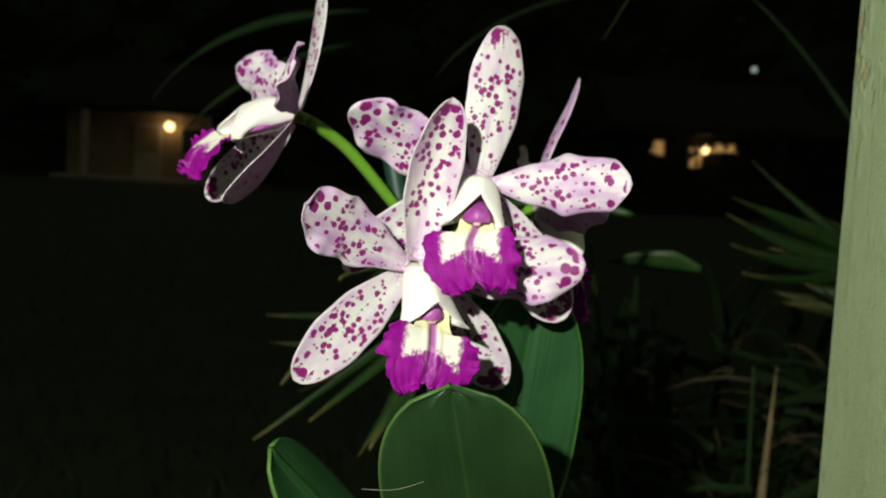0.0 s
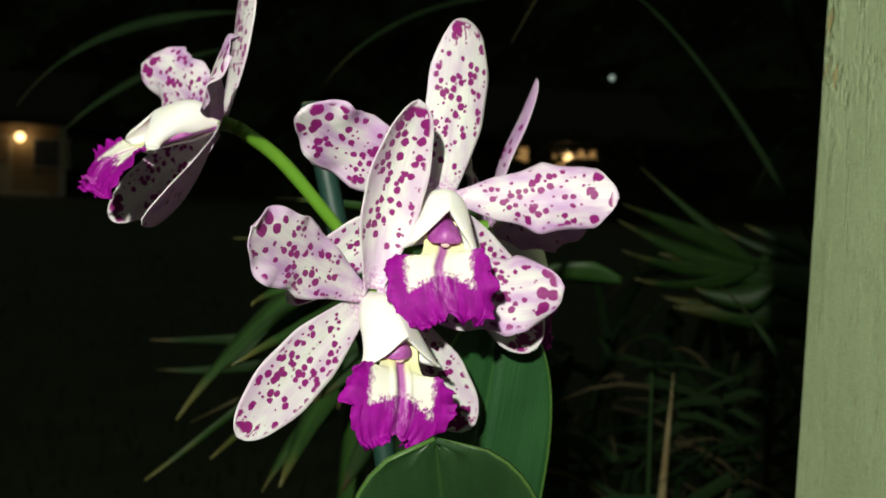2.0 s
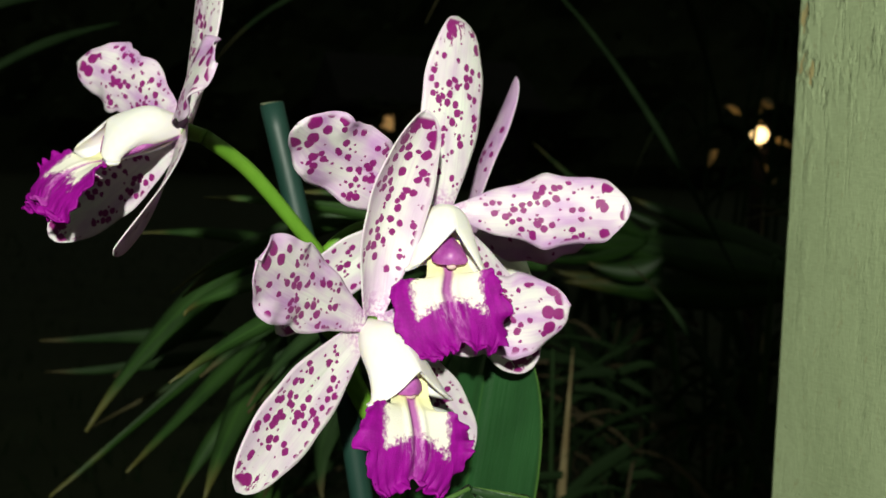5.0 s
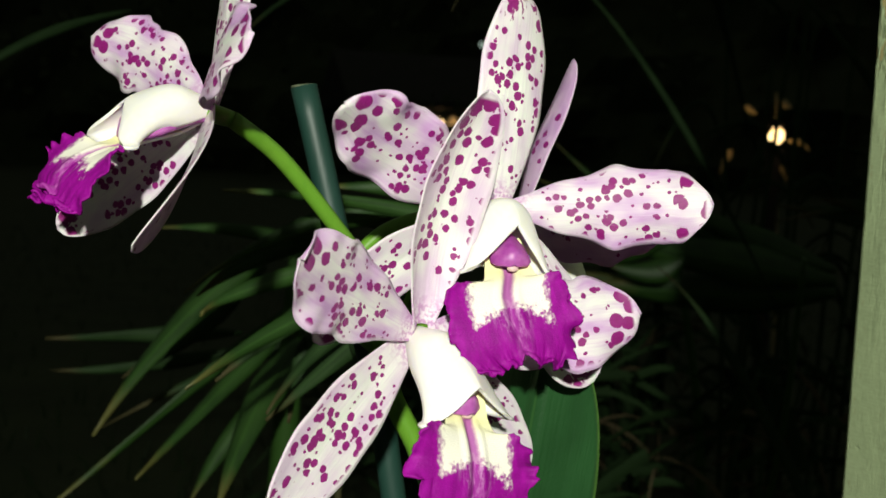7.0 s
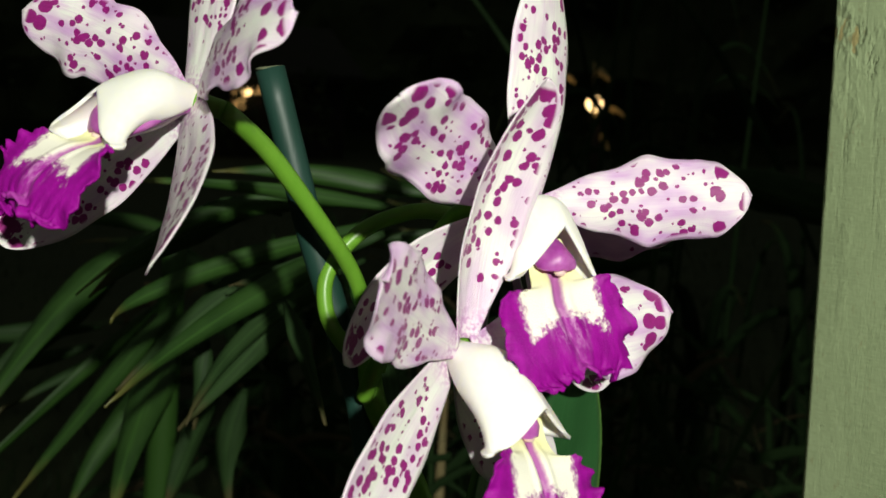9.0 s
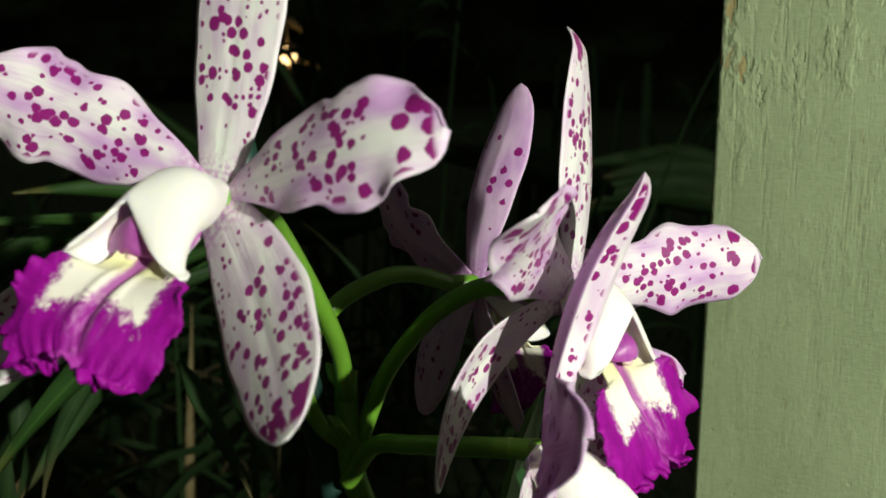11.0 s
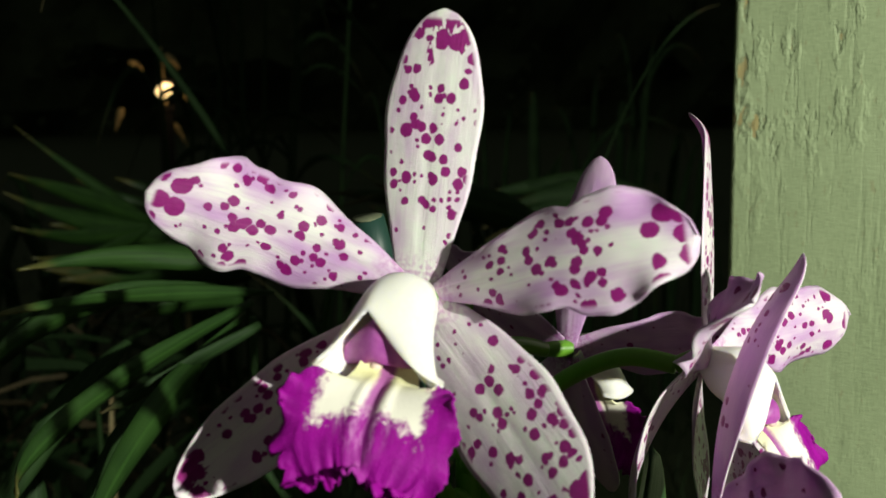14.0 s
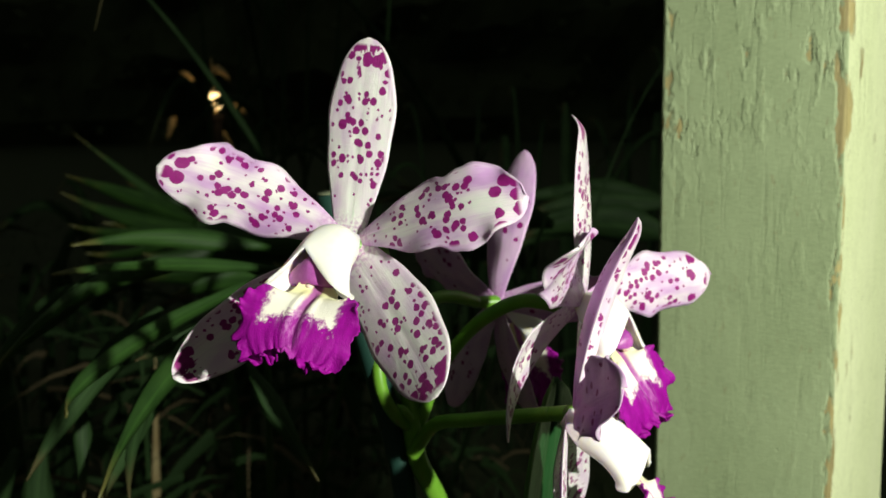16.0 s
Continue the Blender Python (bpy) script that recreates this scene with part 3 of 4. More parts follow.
def lip(parent, throat, left, right, bottom, bulge=3.5, seed=0):
    """The frilled mid lobe: cream neck, upturned ears beside it, and a purple blade of two ruffled lobes (mm)."""
    t, l, r, b = mm(*throat), mm(*left), mm(*right), mm(*bottom)
    side = (r - l) / 2
    down = b - t
    long = down.length
    down.normalize()
    side = side - down * side.dot(down)
    half = side.length
    side.normalize()
    face = down.cross(side).normalized()
    if face.z < 0:
        face = -face
    drift = ((l + r) / 2 - t).dot(side)
    rnd = random.Random(seed)
    ph = [rnd.uniform(0, 6.28) for _ in range(12)]

    def surface(u, v):
        a, sg = abs(u), (1 if u > 0 else -1)
        lop = 1 + 0.10 * sg * math.sin(ph[8])
        xe, ye, lift = through_points(LIP_EDGE, v)
        yc = -0.26 + 0.24 * min(1, v / 0.12) + 0.87 * max(0.0, (v - 0.12) / 0.88) ** 0.95
        k = a ** 1.7
        x = sg * xe * a ** (1.0 - 0.12 * v)
        y = yc + (ye - yc) * k
        # two lobes below with a notch between them
        y += 0.065 * lop * v ** 3 * math.sin(math.pi * min(1, a * 1.05)) ** 0.8
        run = (v * 2.0 if a >= v else 2.0 + (1 - a)) * sg
        rim = max(a ** 9 * ease(v, 0.26, 0.40), v ** 14)
        broad = max(a ** 5 * ease(v, 0.26, 0.45), v ** 12)
        deepr = max(a ** 12 * ease(v, 0.35, 0.6), v ** 24)
        frill = 1.0 * math.sin(6.0 * run + ph[0]) + 0.8 * math.sin(11.5 * run + ph[1]) + 0.5 * math.sin(19 * run + ph[9])
        fine = (0.8 * math.sin(29 * run + ph[2] + 1.5 * math.sin(5 * run)) + 0.7 * math.sin(43 * run + ph[6] + 2 * math.sin(9 * run))) * (0.6 + 0.5 * math.sin(4 * run + ph[10]))
        jag = 1.1 * math.sin(5.5 * run + ph[7]) + 0.9 * math.sin(14 * run + ph[3] + math.sin(4 * run)) + 0.5 * math.sin(31 * run + ph[4] + 1.5 * math.sin(7 * run)) * (1 + math.sin(3 * run + ph[5])) + 0.25 * math.sin(83 * run + ph[11] + 2 * math.sin(11 * run))
        p = t + down * y * long + side * (x * half * (1 + 0.046 * jag * rim) + drift * ease(v, 0.12, 0.5) * (1 - 0.5 * ease(v, 0.7, 1.0)))
        p += down * 0.0007 * jag * rim * ease(v, 0.3, 0.8)
        p += face * (bulge * math.sin(math.pi * min(1, max(0.0, y) * 1.02)) * (1 - 0.25 * k) + lift * k) / 1000
        # middle furrow with two keels
        p += face * (-1.2 * math.exp(-(x / 0.07) ** 2) + 0.6 * math.exp(-((abs(x) - 0.15) / 0.06) ** 2)) * ease(v, 0.1, 0.3) * (1 - 0.4 * v) / 1000
        # ruffles: broad folds that run in from the rim, a tight frill at the rim, the lower edge rolled under
        p += face * (0.0003 * frill * broad + 0.0010 * frill * deepr + 0.0010 * fine * rim)
        p += face * (-0.0012 * ease(v, 0.80, 0.95) + 0.0018 * ease(v, 0.93, 1.0) * (1 + 0.8 * math.sin(13 * u + ph[1])))
        p += face * 0.0002 * (math.sin(4 * u + 3 * v + ph[7]) + 0.5 * math.sin(7 * u - 4 * v + ph[2])) * ease(v, 0.4, 0.9)
        return p, (x * half * 1000, y * long * 1000), (x, y)

    return sheet("mid_lobe", surface, 96, 64, 0.0006, [LIP], parent, "frilled magenta lip with a cream throat")


def column(parent, base, end, radius=6.8):
    """Broad purple column with flat wings, ending in a small cream anther cap."""
    a, b = mm(*base), mm(*end)
    d = (b - a) * 1.03
    axis = d.normalized()
    side = axis.cross(Vector((0, 0, 1))).normalized()
    up = side.cross(axis).normalized()
    if up.z < 0:
        up = -up
    n, rows, verts, faces = 24, 14, [], []
    for j in range(rows + 1):
        v = j / rows
        w = radius / 1000 * (0.45 + 0.55 * ease(v, 0.1, 0.7)) * max(0.05, 1 - ease(v, 0.86, 1.02)) ** 0.5
        for s in range(n):
            th = 2 * math.pi * s / n
            c, q = math.cos(th), math.sin(th)
            high = 0.72 if q > 0 else 0.40 - 0.30 * math.exp(-(c / 0.5) ** 2) * v
            wing = 0.28 * v * v * math.exp(-((q + 0.45) / 0.35) ** 2)
            verts.append(a + d * v + side * c * w * (1 - 0.45 * max(q, 0) + wing) + up * (q * w * high - 0.0014 - 0.6 * wing * w))
    for j in range(rows):
        for s in range(n):
            k, m = j * n + s, j * n + (s + 1) % n
            faces.append((k, m, m + n, k + n))
    faces += [tuple(range(n - 1, -1, -1)), tuple(rows * n + s for s in range(n))]
    ob = mesh_object("column", verts, faces, [COLUMN], parent, "purple column under the hood")
    bm = bmesh.new()
    bmesh.ops.create_uvsphere(bm, u_segments=16, v_segments=10, radius=0.0013)
    bmesh.ops.scale(bm, vec=(1.2, 1.0, 0.8), verts=bm.verts)
    bmesh.ops.translate(bm, vec=a + d * 0.955 - up * 0.0029, verts=bm.verts)
    for f in bm.faces:
        f.smooth = True
    part("anther_cap", bm, ANTHER, ob, "small cream anther cap")
    return ob


def flower(plant, label, centre, back, facing):
    """The knob where a flower's parts meet; the parts hang under it."""
    c, b = mm(*centre), mm(*back)
    ob = tube("flower", [b, b.lerp(c, 0.6), c], [0.0024, 0.0028, 0.0030], STALK, plant, label)
    ob["facing"] = facing
    return ob


plant = new("orchid_plant")
plant.location = (0, 0.03, 0)
tagged(plant, "potted orchid with four spotted white and magenta flowers", "orchid")

# upper flower of the facing pair
f1 = flower(plant, "upper front flower, white with magenta spots", (12, -5, 27.5), (10, 3, 24), (-0.1, -1.0, 0.1))
tepal("dorsal_sepal", f1, (13.1, -4.5, 27.5), (20.2, 0.8, 91), (21.7, 3.5, 0), 23.5, bow=1, curl=0, cup=-0.15, twist=-18, hook=-4.5, seed=1, widest=0.58)
tepal("petal", f1, (10.5, -6.5, 28), (-36.5, -34, 52), (0.386, 0.10, 0.88), 25, bow=-5, cup=-0.15, twist=45, ruffle=1.6, seed=2, widest=0.6, foot=0.25)
tepal("petal", f1, (15.5, -5, 27.5), (69.5, -25, 30.5), (-9.5, 5.6, 22), 23, bow=-3, cup=-0.3, ruffle=1.0, seed=3, widest=0.64, foot=0.16)
tepal("lateral_sepal", f1, (11, -4, 25), (-38.8, -10.1, -9.8), (-0.525, -0.323, 0.787), 19, bow=-8, cup=0.1, seed=4)
tepal("lateral_sepal", f1, (14, -3, 25), (52.4, 10.3, -27), (14, 4, 16), 24, bow=-3, cup=0.1, seed=5, point=3.6)
hood(f1, (12.5, -4, 28), (-1, -22, 10.5), (23.8, -23, 8), (13, -25.5, 20.5), (12, -18.5, 11.5))
lip(f1, (12, -18.5, 11.5), (-8, -25.5, 1), (28, -27, 0.5), (15.5, -35.0, -13.5), seed=1)
column(f1, (12.4, -5, 25), (12.3, -24, 14.4), 5.2)

# lower flower of the facing pair
f2 = flower(plant, "lower front flower, white with magenta spots", (-11, -15, -6.5), (-8, -6, -9), (-0.1, -1.0, 0.1))
tepal("dorsal_sepal", f2, (-10.8, -16.7, -4), (0.3, -31.9, 58.1), (20.7, 6.5, 0), 21, bow=-4, curl=2, cup=0.5, hook=-1.5, seed=6, widest=0.5)
tepal("petal", f2, (-13.2, -18, -6), (-49, -55.5, 17), (0.25, 0.05, 0.87), 24, bow=-2, cup=-0.1, ruffle=1.4, seed=7, widest=0.66, foot=0.22)
tepal("petal", f2, (-9, -18, -6), (56, -11.4, -2.5), (-3, 7.6, 22.9), 27, bow=-3, cup=-0.2, ruffle=1.4, seed=8, widest=0.68, foot=0.2)
tepal("lateral_sepal", f2, (-13, -15, -8), (-52, -39.3, -48.5), (-15, -8, 19), 22.5, bow=-1, cup=0.1, seed=9)
tepal("lateral_sepal", f2, (-9, -13, -9), (28.3, 6.0, -56.5), (14, -2, 12), 24, bow=-2, cup=0.1, seed=10)
hood(f2, (-11.6, -14, -6.5), (-14.5, -38.5, -26), (10.8, -31, -27.2), (0.8, -41.5, -20.0), (-2.5, -33, -25))
lip(f2, (-2.5, -33, -25), (-20, -50, -37), (14.2, -33, -35), (-4.5, -48.5, -50.5), seed=2)
column(f2, (-11, -15.5, -8), (-1.6, -36.5, -22.1), 5.0)

# flower that looks away to the side
f3 = flower(plant, "side flower, white with magenta spots and a broad lip", (-67, 29, 51.5), (-59.4, 23.2, 49.2), (-0.85, -0.5, 0.15))
tepal("dorsal_sepal", f3, (-65.5, 31, 53), (-57.5, 28.5, 114), (8.3, -21.3, 0), 22.2, bow=-2, cup=-0.1, lean=-1.0, seed=11, widest=0.6, foot=0.42)
tepal("petal", f3, (-68, 33, 53.6), (-102.4, 76, 75.6), (9.3, -8, 18.2), 24, bow=-3, cup=-0.25, ruffle=1.4, lean=2, seed=12, widest=0.62, foot=0.25)
tepal("petal", f3, (-65, 27, 52.8), (-61, -31, 69.2), (6.2, 0, 20.5), 23.5, bow=3.5, curl=-2.5, cup=-0.12, ruffle=1.4, seed=13, widest=0.70, foot=0.14)
tepal("lateral_sepal", f3, (-67.5, 31, 49), (-110.5, 60, 13.2), (-12, 6, 14), 20, bow=-2, cup=0.15, seed=14)
tepal("lateral_sepal", f3, (-67, 28, 49), (-85, -21, 16.4), (-0.33, 0.6, -0.73), 25, bow=-3, cup=-0.1, seed=15, widest=0.52, foot=0.5)
hood(f3, (-66, 30, 53.5), (-99.5, 29.5, 43.5), (-88.8, 8.4, 39.2), (-92.8, 23.0, 51.2), (-89.5, 19.5, 40.5))
lip(f3, (-89.5, 19.5, 40.5), (-109, 30.5, 35), (-92, 0.8, 31), (-109.5, 11.2, 24.3), seed=3)
column(f3, (-67.5, 29.5, 51), (-90.5, 22.0, 45), 8.2)

# flower that turns its back
f4 = flower(plant, "rear flower turned away, mauve backs of the petals", (41, 53.5, 15.5), (33, 58, 16), (1.0, -0.1, 0.1))
tepal("dorsal_sepal", f4, (40, 54, 16), (61.6, 51.5, 75.1), (0, 20, 0), 19, bow=-5, curl=-5, cup=0.25, seed=16, widest=0.55)
tepal("petal", f4, (41, 52, 16), (66, -2, 22), (-5, 0, 20), 21, bow=-3, cup=0.1, ruffle=1.2, seed=17)
tepal("petal", f4, (40, 56, 16), (40, 104, 44), (-8, -12, 20), 23, bow=-3, cup=0.1, ruffle=1.2, seed=18)
tepal("lateral_sepal", f4, (41, 53, 13), (56, 46, -36), (6, 18, 4), 22, bow=-3, cup=0.15, seed=19)
tepal("lateral_sepal", f4, (40, 55, 13), (46, 84, -34), (4, 16, 10), 20, bow=-3, cup=0.15, seed=20)
hood(f4, (42, 53, 16), (60, 64, -2), (62, 42, -2), (66, 53, 7), (56, 53, -3))
lip(f4, (56, 53, -3), (62, 68, -14), (64, 38, -14), (66, 52, -34), seed=4)
column(f4, (43, 54, 12), (64, 54, 4))

# stalks
tube("pedicel", [mm(-59.4, 23.2, 49.2), mm(-44, 36, 38.5), mm(-25.3, 46, 18), mm(-12, 55, 2), mm(-4, 62, -14)], [0.0026, 0.0027, 0.0026, 0.0025, 0.0027], STALK, plant)
tube("pedicel", [mm(33, 58, 16), mm(20, 60, 20), mm(8, 61, 20), mm(-6, 64, 14), mm(-16, 65.5, 2), mm(-17.5, 64, -10), mm(-13, 62, -20), mm(-6, 62, -26)], [0.0025, 0.0026, 0.0026, 0.0026, 0.0025, 0.0025, 0.0026, 0.0029], STALK, plant)
tube("pedicel", [mm(10, 3, 24), mm(7, 16, 25), mm(7, 30, 19), mm(7, 43, 9), mm(3.5, 54, -7), mm(-1, 61, -30)], [0.0026, 0.0026, 0.0026, 0.0026, 0.0025, 0.0027], STALK, plant)
tube("pedicel", [mm(-8, -6, -9), mm(-8, 10, -13), mm(-8, 30, -18), mm(-6, 48, -24), mm(-6, 59, -38)], [0.0026, 0.0026, 0.0026, 0.0026, 0.0028], STALK, plant)
tube("flower_stem", [mm(-3, 63, -6), mm(-4, 62, -19), mm(-2, 60, -40), mm(9, 58, -62), mm(16, 54, -90), mm(18, 50, -160), mm(4, 42, -300), mm(0, 38, -560)], [0.0030, 0.0036, 0.0038, 0.0039, 0.0039, 0.0040, 0.0045, 0.005], STALK, plant)
for a, c in (((-4, 62, -12), (-9, 65, -3)), ((-6, 60, -24), (-12, 61, -17))):
    tube("bract", [mm(*a), mm(*a).lerp(mm(*c), 0.6), mm(*c)], [0.0020, 0.0022, 0.0004], STALK, plant)

# leaves of the plant
def broad_leaf(base, tip, side, width, bow, curl, cup=0.12, point=2.6, widest=0.5, seed=0, lean=0.0, notch=0.0, mat=None):
    base, tip, side = mm(*base), mm(*tip), Vector(side)
    axis = tip - base
    length = axis.length
    axis.normalize()
    side = (side - axis * side.dot(axis)).normalized()
    face = side.cross(axis).normalized()

    def surface(u, v):
        v = v - notch * v ** 8 * math.exp(-((u - 0.1) / 0.10) ** 2)
        w = width / 2000 * max(outline(v, widest, 0.4, point), 0.01)
        p = base + axis * length * v + face * (bow * 4 * v * (1 - v) + curl * max(0, (v - 0.5) / 0.5) ** 2) / 1000 + side * lean * 4 * v * (1 - v) / 1000
        p += side * u * w + face * (cup * w * abs(u) ** 1.6 - 0.0012 * math.exp(-(u / 0.06) ** 2) + 0.0006 * math.sin(5 * v + 3 * u + seed))
        return p, (u * w * 1000, v * length * 1000)

    return sheet("leaf", surface, 20, 30, 0.0016, [mat or LEAF], plant)


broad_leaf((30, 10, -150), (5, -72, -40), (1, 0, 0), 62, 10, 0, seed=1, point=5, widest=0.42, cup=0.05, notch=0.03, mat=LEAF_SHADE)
broad_leaf((25, 40, -170), (42, 30, -12), (1, 0.2, 0), 56, 4, 4, seed=2, widest=0.55)
broad_leaf((0, 10, -150), (-58, -42, -73), (0.5, 0.3, -0.8), 40, 4, 2, seed=3)

tube("dry_fibre", [(-0.021, -0.1, 0.682), (-0.011, -0.102, 0.683), (-0.002, -0.105, 0.687)], [0.00012, 0.00018, 0.0001], BARK, plant, "thin pale dry fibre", sides=6)

stake = tube("plant_stake", [(-0.0330, 0.0738, 0.8134), (-0.0213, 0.0700, 0.7654), (0.004, 0.066, 0.66), (0.02, 0.06, 0.40), (0.032, 0.05, 0.0)], [0.0046] * 5, STAKE, None, steps=3)
tagged(stake, "dark green coated garden stake", "plant stake")
tube("sawn_end", [(-0.0331, 0.0738, 0.8134), (-0.0332, 0.0738, 0.8141)], [0.0044, 0.0040], BARK, stake, "rough pale sawn end", steps=2)


# ---- post ----
def post():
    a, b = Vector((0.181, 0.0555, 0)), Vector((0.1908, -0.0330, 0))
    along = (b - a)
    w = along.length
    along.normalize()
    out = Vector((-along.y, along.x, 0))
    if out.dot(Vector((1, 0, 0))) < 0:
        out = -out
    deep = 0.14
    c = a + along * w / 2 + out * deep / 2
    bm = bmesh.new()
    bmesh.ops.create_cube(bm, size=1)
    bmesh.ops.scale(bm, vec=(w, deep, 2.6), verts=bm.verts)
    bmesh.ops.bevel(bm, geom=[e for e in bm.edges if abs((e.verts[0].co - e.verts[1].co).z) > 1], offset=0.0022, segments=3, affect="EDGES", profile=0.6)
    bmesh.ops.translate(bm, vec=(0, 0, 1.3), verts=bm.verts)
    for f in bm.faces:
        f.smooth = len(f.verts) == 4 and f.calc_area() < 0.02
    me = bpy.data.meshes.new("porch_post")
    bm.to_mesh(me)
    bm.free()
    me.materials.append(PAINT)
    me.materials.append(LIT_PAINT)
    # front face gets the paint with lamplight mixed into its colour
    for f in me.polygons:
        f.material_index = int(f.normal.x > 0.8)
    ob = new("porch_post", me)
    ob.location, ob.rotation_euler = (c.x, c.y, 0), (0, 0, math.atan2(along.y, along.x))
    return tagged(ob, "square wooden porch post with flaking sage green paint", "post")


post()

# ---- ground ----
def ground():
    n = 60
    verts, faces = [], []
    for j in range(n + 1):
        for i in range(n + 1):
            x, y = (i / n - 0.5) * 2, (j / n - 0.5) * 2
            x, y = math.copysign(abs(x) ** 3, x) * 300, math.copysign(abs(y) ** 3, y) * 300
            far = min(1, math.hypot(x, y) / 3)
            verts.append((x, y, 0.05 * far * noise.noise(Vector((x * 0.4, y * 0.4, 0)))))
    for j in range(n):
        for i in range(n):
            a = j * (n + 1) + i
            faces.append((a, a + 1, a + n + 2, a + n + 1))
    return tagged(mesh_object("ground", verts, faces, [SOIL]), "dark night lawn and soil", "ground", kind="structure")


ground()


# ---- garden ----
def blade(owner, root, mid, tip, width, mat=None, fold=0.35, curl=0.0):
    """A strap leaf along a smooth bend through three places (metres), folded along its midrib."""
    a, m, b = Vector(root), Vector(mid), Vector(tip)
    c = 2 * m - (a + b) / 2
    length = (m - a).length + (b - m).length
    view = Vector((0.25, 1, 0.1))
    rnd = random.Random(round(1000 * (root[0] + tip[2])))
    roll, wav = rnd.uniform(-0.5, 0.5), rnd.uniform(0, 6)

    def surface(u, v):
        p = (1 - v) ** 2 * a + 2 * v * (1 - v) * c + v * v * b
        d = (2 * (1 - v) * (c - a) + 2 * v * (b - c)).normalized()
        s = d.cross(view)
        s = s.normalized() if s.length > 1e-4 else Vector((1, 0, 0))
        f = s.cross(d).normalized()
        s, f = s * math.cos(roll) + f * math.sin(roll), f * math.cos(roll) - s * math.sin(roll)
        w = width / 2000 * min(1.0, 0.22 + 2.6 * v) * max(0.03, 1 - max(0.0, (v - 0.25) / 0.75) ** 1.5)
        p = p + s * u * w + f * (fold * w * abs(u) + 0.0012 * math.sin(9 * v + wav) * u)
        return p, (u * w * 1000, v * length * 1000)

    return sheet("leaf", surface, 4, 16, 0.0009, [mat or STRAP], owner)


def fan(owner, rows, extra=2, mat=None, seed=1):
    """Blades given by root, middle, tip and width, each with a few thinner neighbours behind it."""
    rnd = random.Random(seed)
    for root, mid, tip, width in rows:
        blade(owner, root, mid, tip, width, mat)
        for _ in range(extra):
            back = rnd.uniform(0.015, 0.06)
            j = [Vector((rnd.uniform(-1, 1) * q, back, rnd.uniform(-1, 1) * q)) for q in (0.010, 0.018, 0.035)]
            blade(owner, Vector(root) + j[0], Vector(mid) + j[1], Vector(tip) + j[2], width * rnd.uniform(0.5, 0.85), mat)


def stand(name, label, category, at):
    ob = new(name)
    ob.location = at
    return tagged(ob, label, category)


def stem(owner, name, points, radii, mat, label=""):
    return tube(name, points, radii, mat, owner, label, sides=8, steps=5, rough=0.1)


strap_plant = stand("strap_plant", "clump of long dark green strap leaves with yellowed tips", "garden plant", (0.0, 0.6, 0))
stem(strap_plant, "stalk", [(0.0, 0.60, 0.0), (0.01, 0.56, 0.35), (0.02, 0.49, 0.73)], [0.02, 0.014, 0.008], STRAP)
fan(strap_plant, (
    ((0.006, 0.5, 0.722), (-0.065, 0.458, 0.672), (-0.124, 0.4, 0.602), 22),
    ((0.024, 0.493, 0.675), (-0.041, 0.437, 0.622), (-0.096, 0.374, 0.58), 15),
    ((0.029, 0.513, 0.681), (-0.064, 0.486, 0.607), (-0.152, 0.443, 0.543), 13),
    ((0.015, 0.45, 0.656), (-0.02, 0.403, 0.614), (-0.046, 0.349, 0.567), 26),
    ((0.039, 0.525, 0.633), (-0.025, 0.497, 0.577), (-0.062, 0.462, 0.528), 20),
    ((0.035, 0.517, 0.717), (-0.024, 0.504, 0.731), (-0.093, 0.485, 0.733), 12),
), 0, None, 1)
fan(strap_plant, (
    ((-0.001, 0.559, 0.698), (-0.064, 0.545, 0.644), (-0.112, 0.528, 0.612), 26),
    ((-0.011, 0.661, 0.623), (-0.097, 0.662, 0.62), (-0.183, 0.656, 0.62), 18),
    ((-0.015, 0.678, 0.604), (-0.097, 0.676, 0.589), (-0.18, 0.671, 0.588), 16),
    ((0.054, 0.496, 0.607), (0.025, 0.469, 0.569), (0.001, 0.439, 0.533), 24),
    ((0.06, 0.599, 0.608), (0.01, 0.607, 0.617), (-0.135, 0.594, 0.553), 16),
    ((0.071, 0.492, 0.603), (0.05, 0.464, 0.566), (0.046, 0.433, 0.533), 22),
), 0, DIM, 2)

fan_palm = stand("fan_palm", "fan palm with broad pleated dark green leaves", "palm", (0.82, 1.22, 0))
stem(fan_palm, "stalk", [(0.82, 1.22, 0.0), (0.79, 1.20, 0.35), (0.69, 1.15, 0.70)], [0.012, 0.008, 0.005], STRAP)
stem(fan_palm, "stalk", [(0.80, 1.10, 0.0), (0.70, 0.85, 0.40), (0.60, 0.68, 0.70)], [0.005, 0.004, 0.003], STRAP)
fan(fan_palm, (
    ((0.661, 1.109, 0.686), (0.554, 1.1, 0.728), (0.432, 1.089, 0.772), 34),
    ((0.661, 1.109, 0.684), (0.549, 1.101, 0.702), (0.426, 1.091, 0.748), 34),
    ((0.661, 1.109, 0.682), (0.55, 1.099, 0.676), (0.433, 1.087, 0.703), 32),
    ((0.661, 1.109, 0.68), (0.559, 1.094, 0.652), (0.452, 1.079, 0.662), 28),
    ((0.661, 1.11, 0.689), (0.575, 1.114, 0.746), (0.469, 1.129, 0.83), 18),
    ((0.66, 1.053, 0.662), (0.611, 1.073, 0.64), (0.551, 1.097, 0.651), 40),
    ((0.213, 0.407, 0.715), (0.174, 0.412, 0.719), (0.134, 0.416, 0.717), 24),
), 0, None, 1)
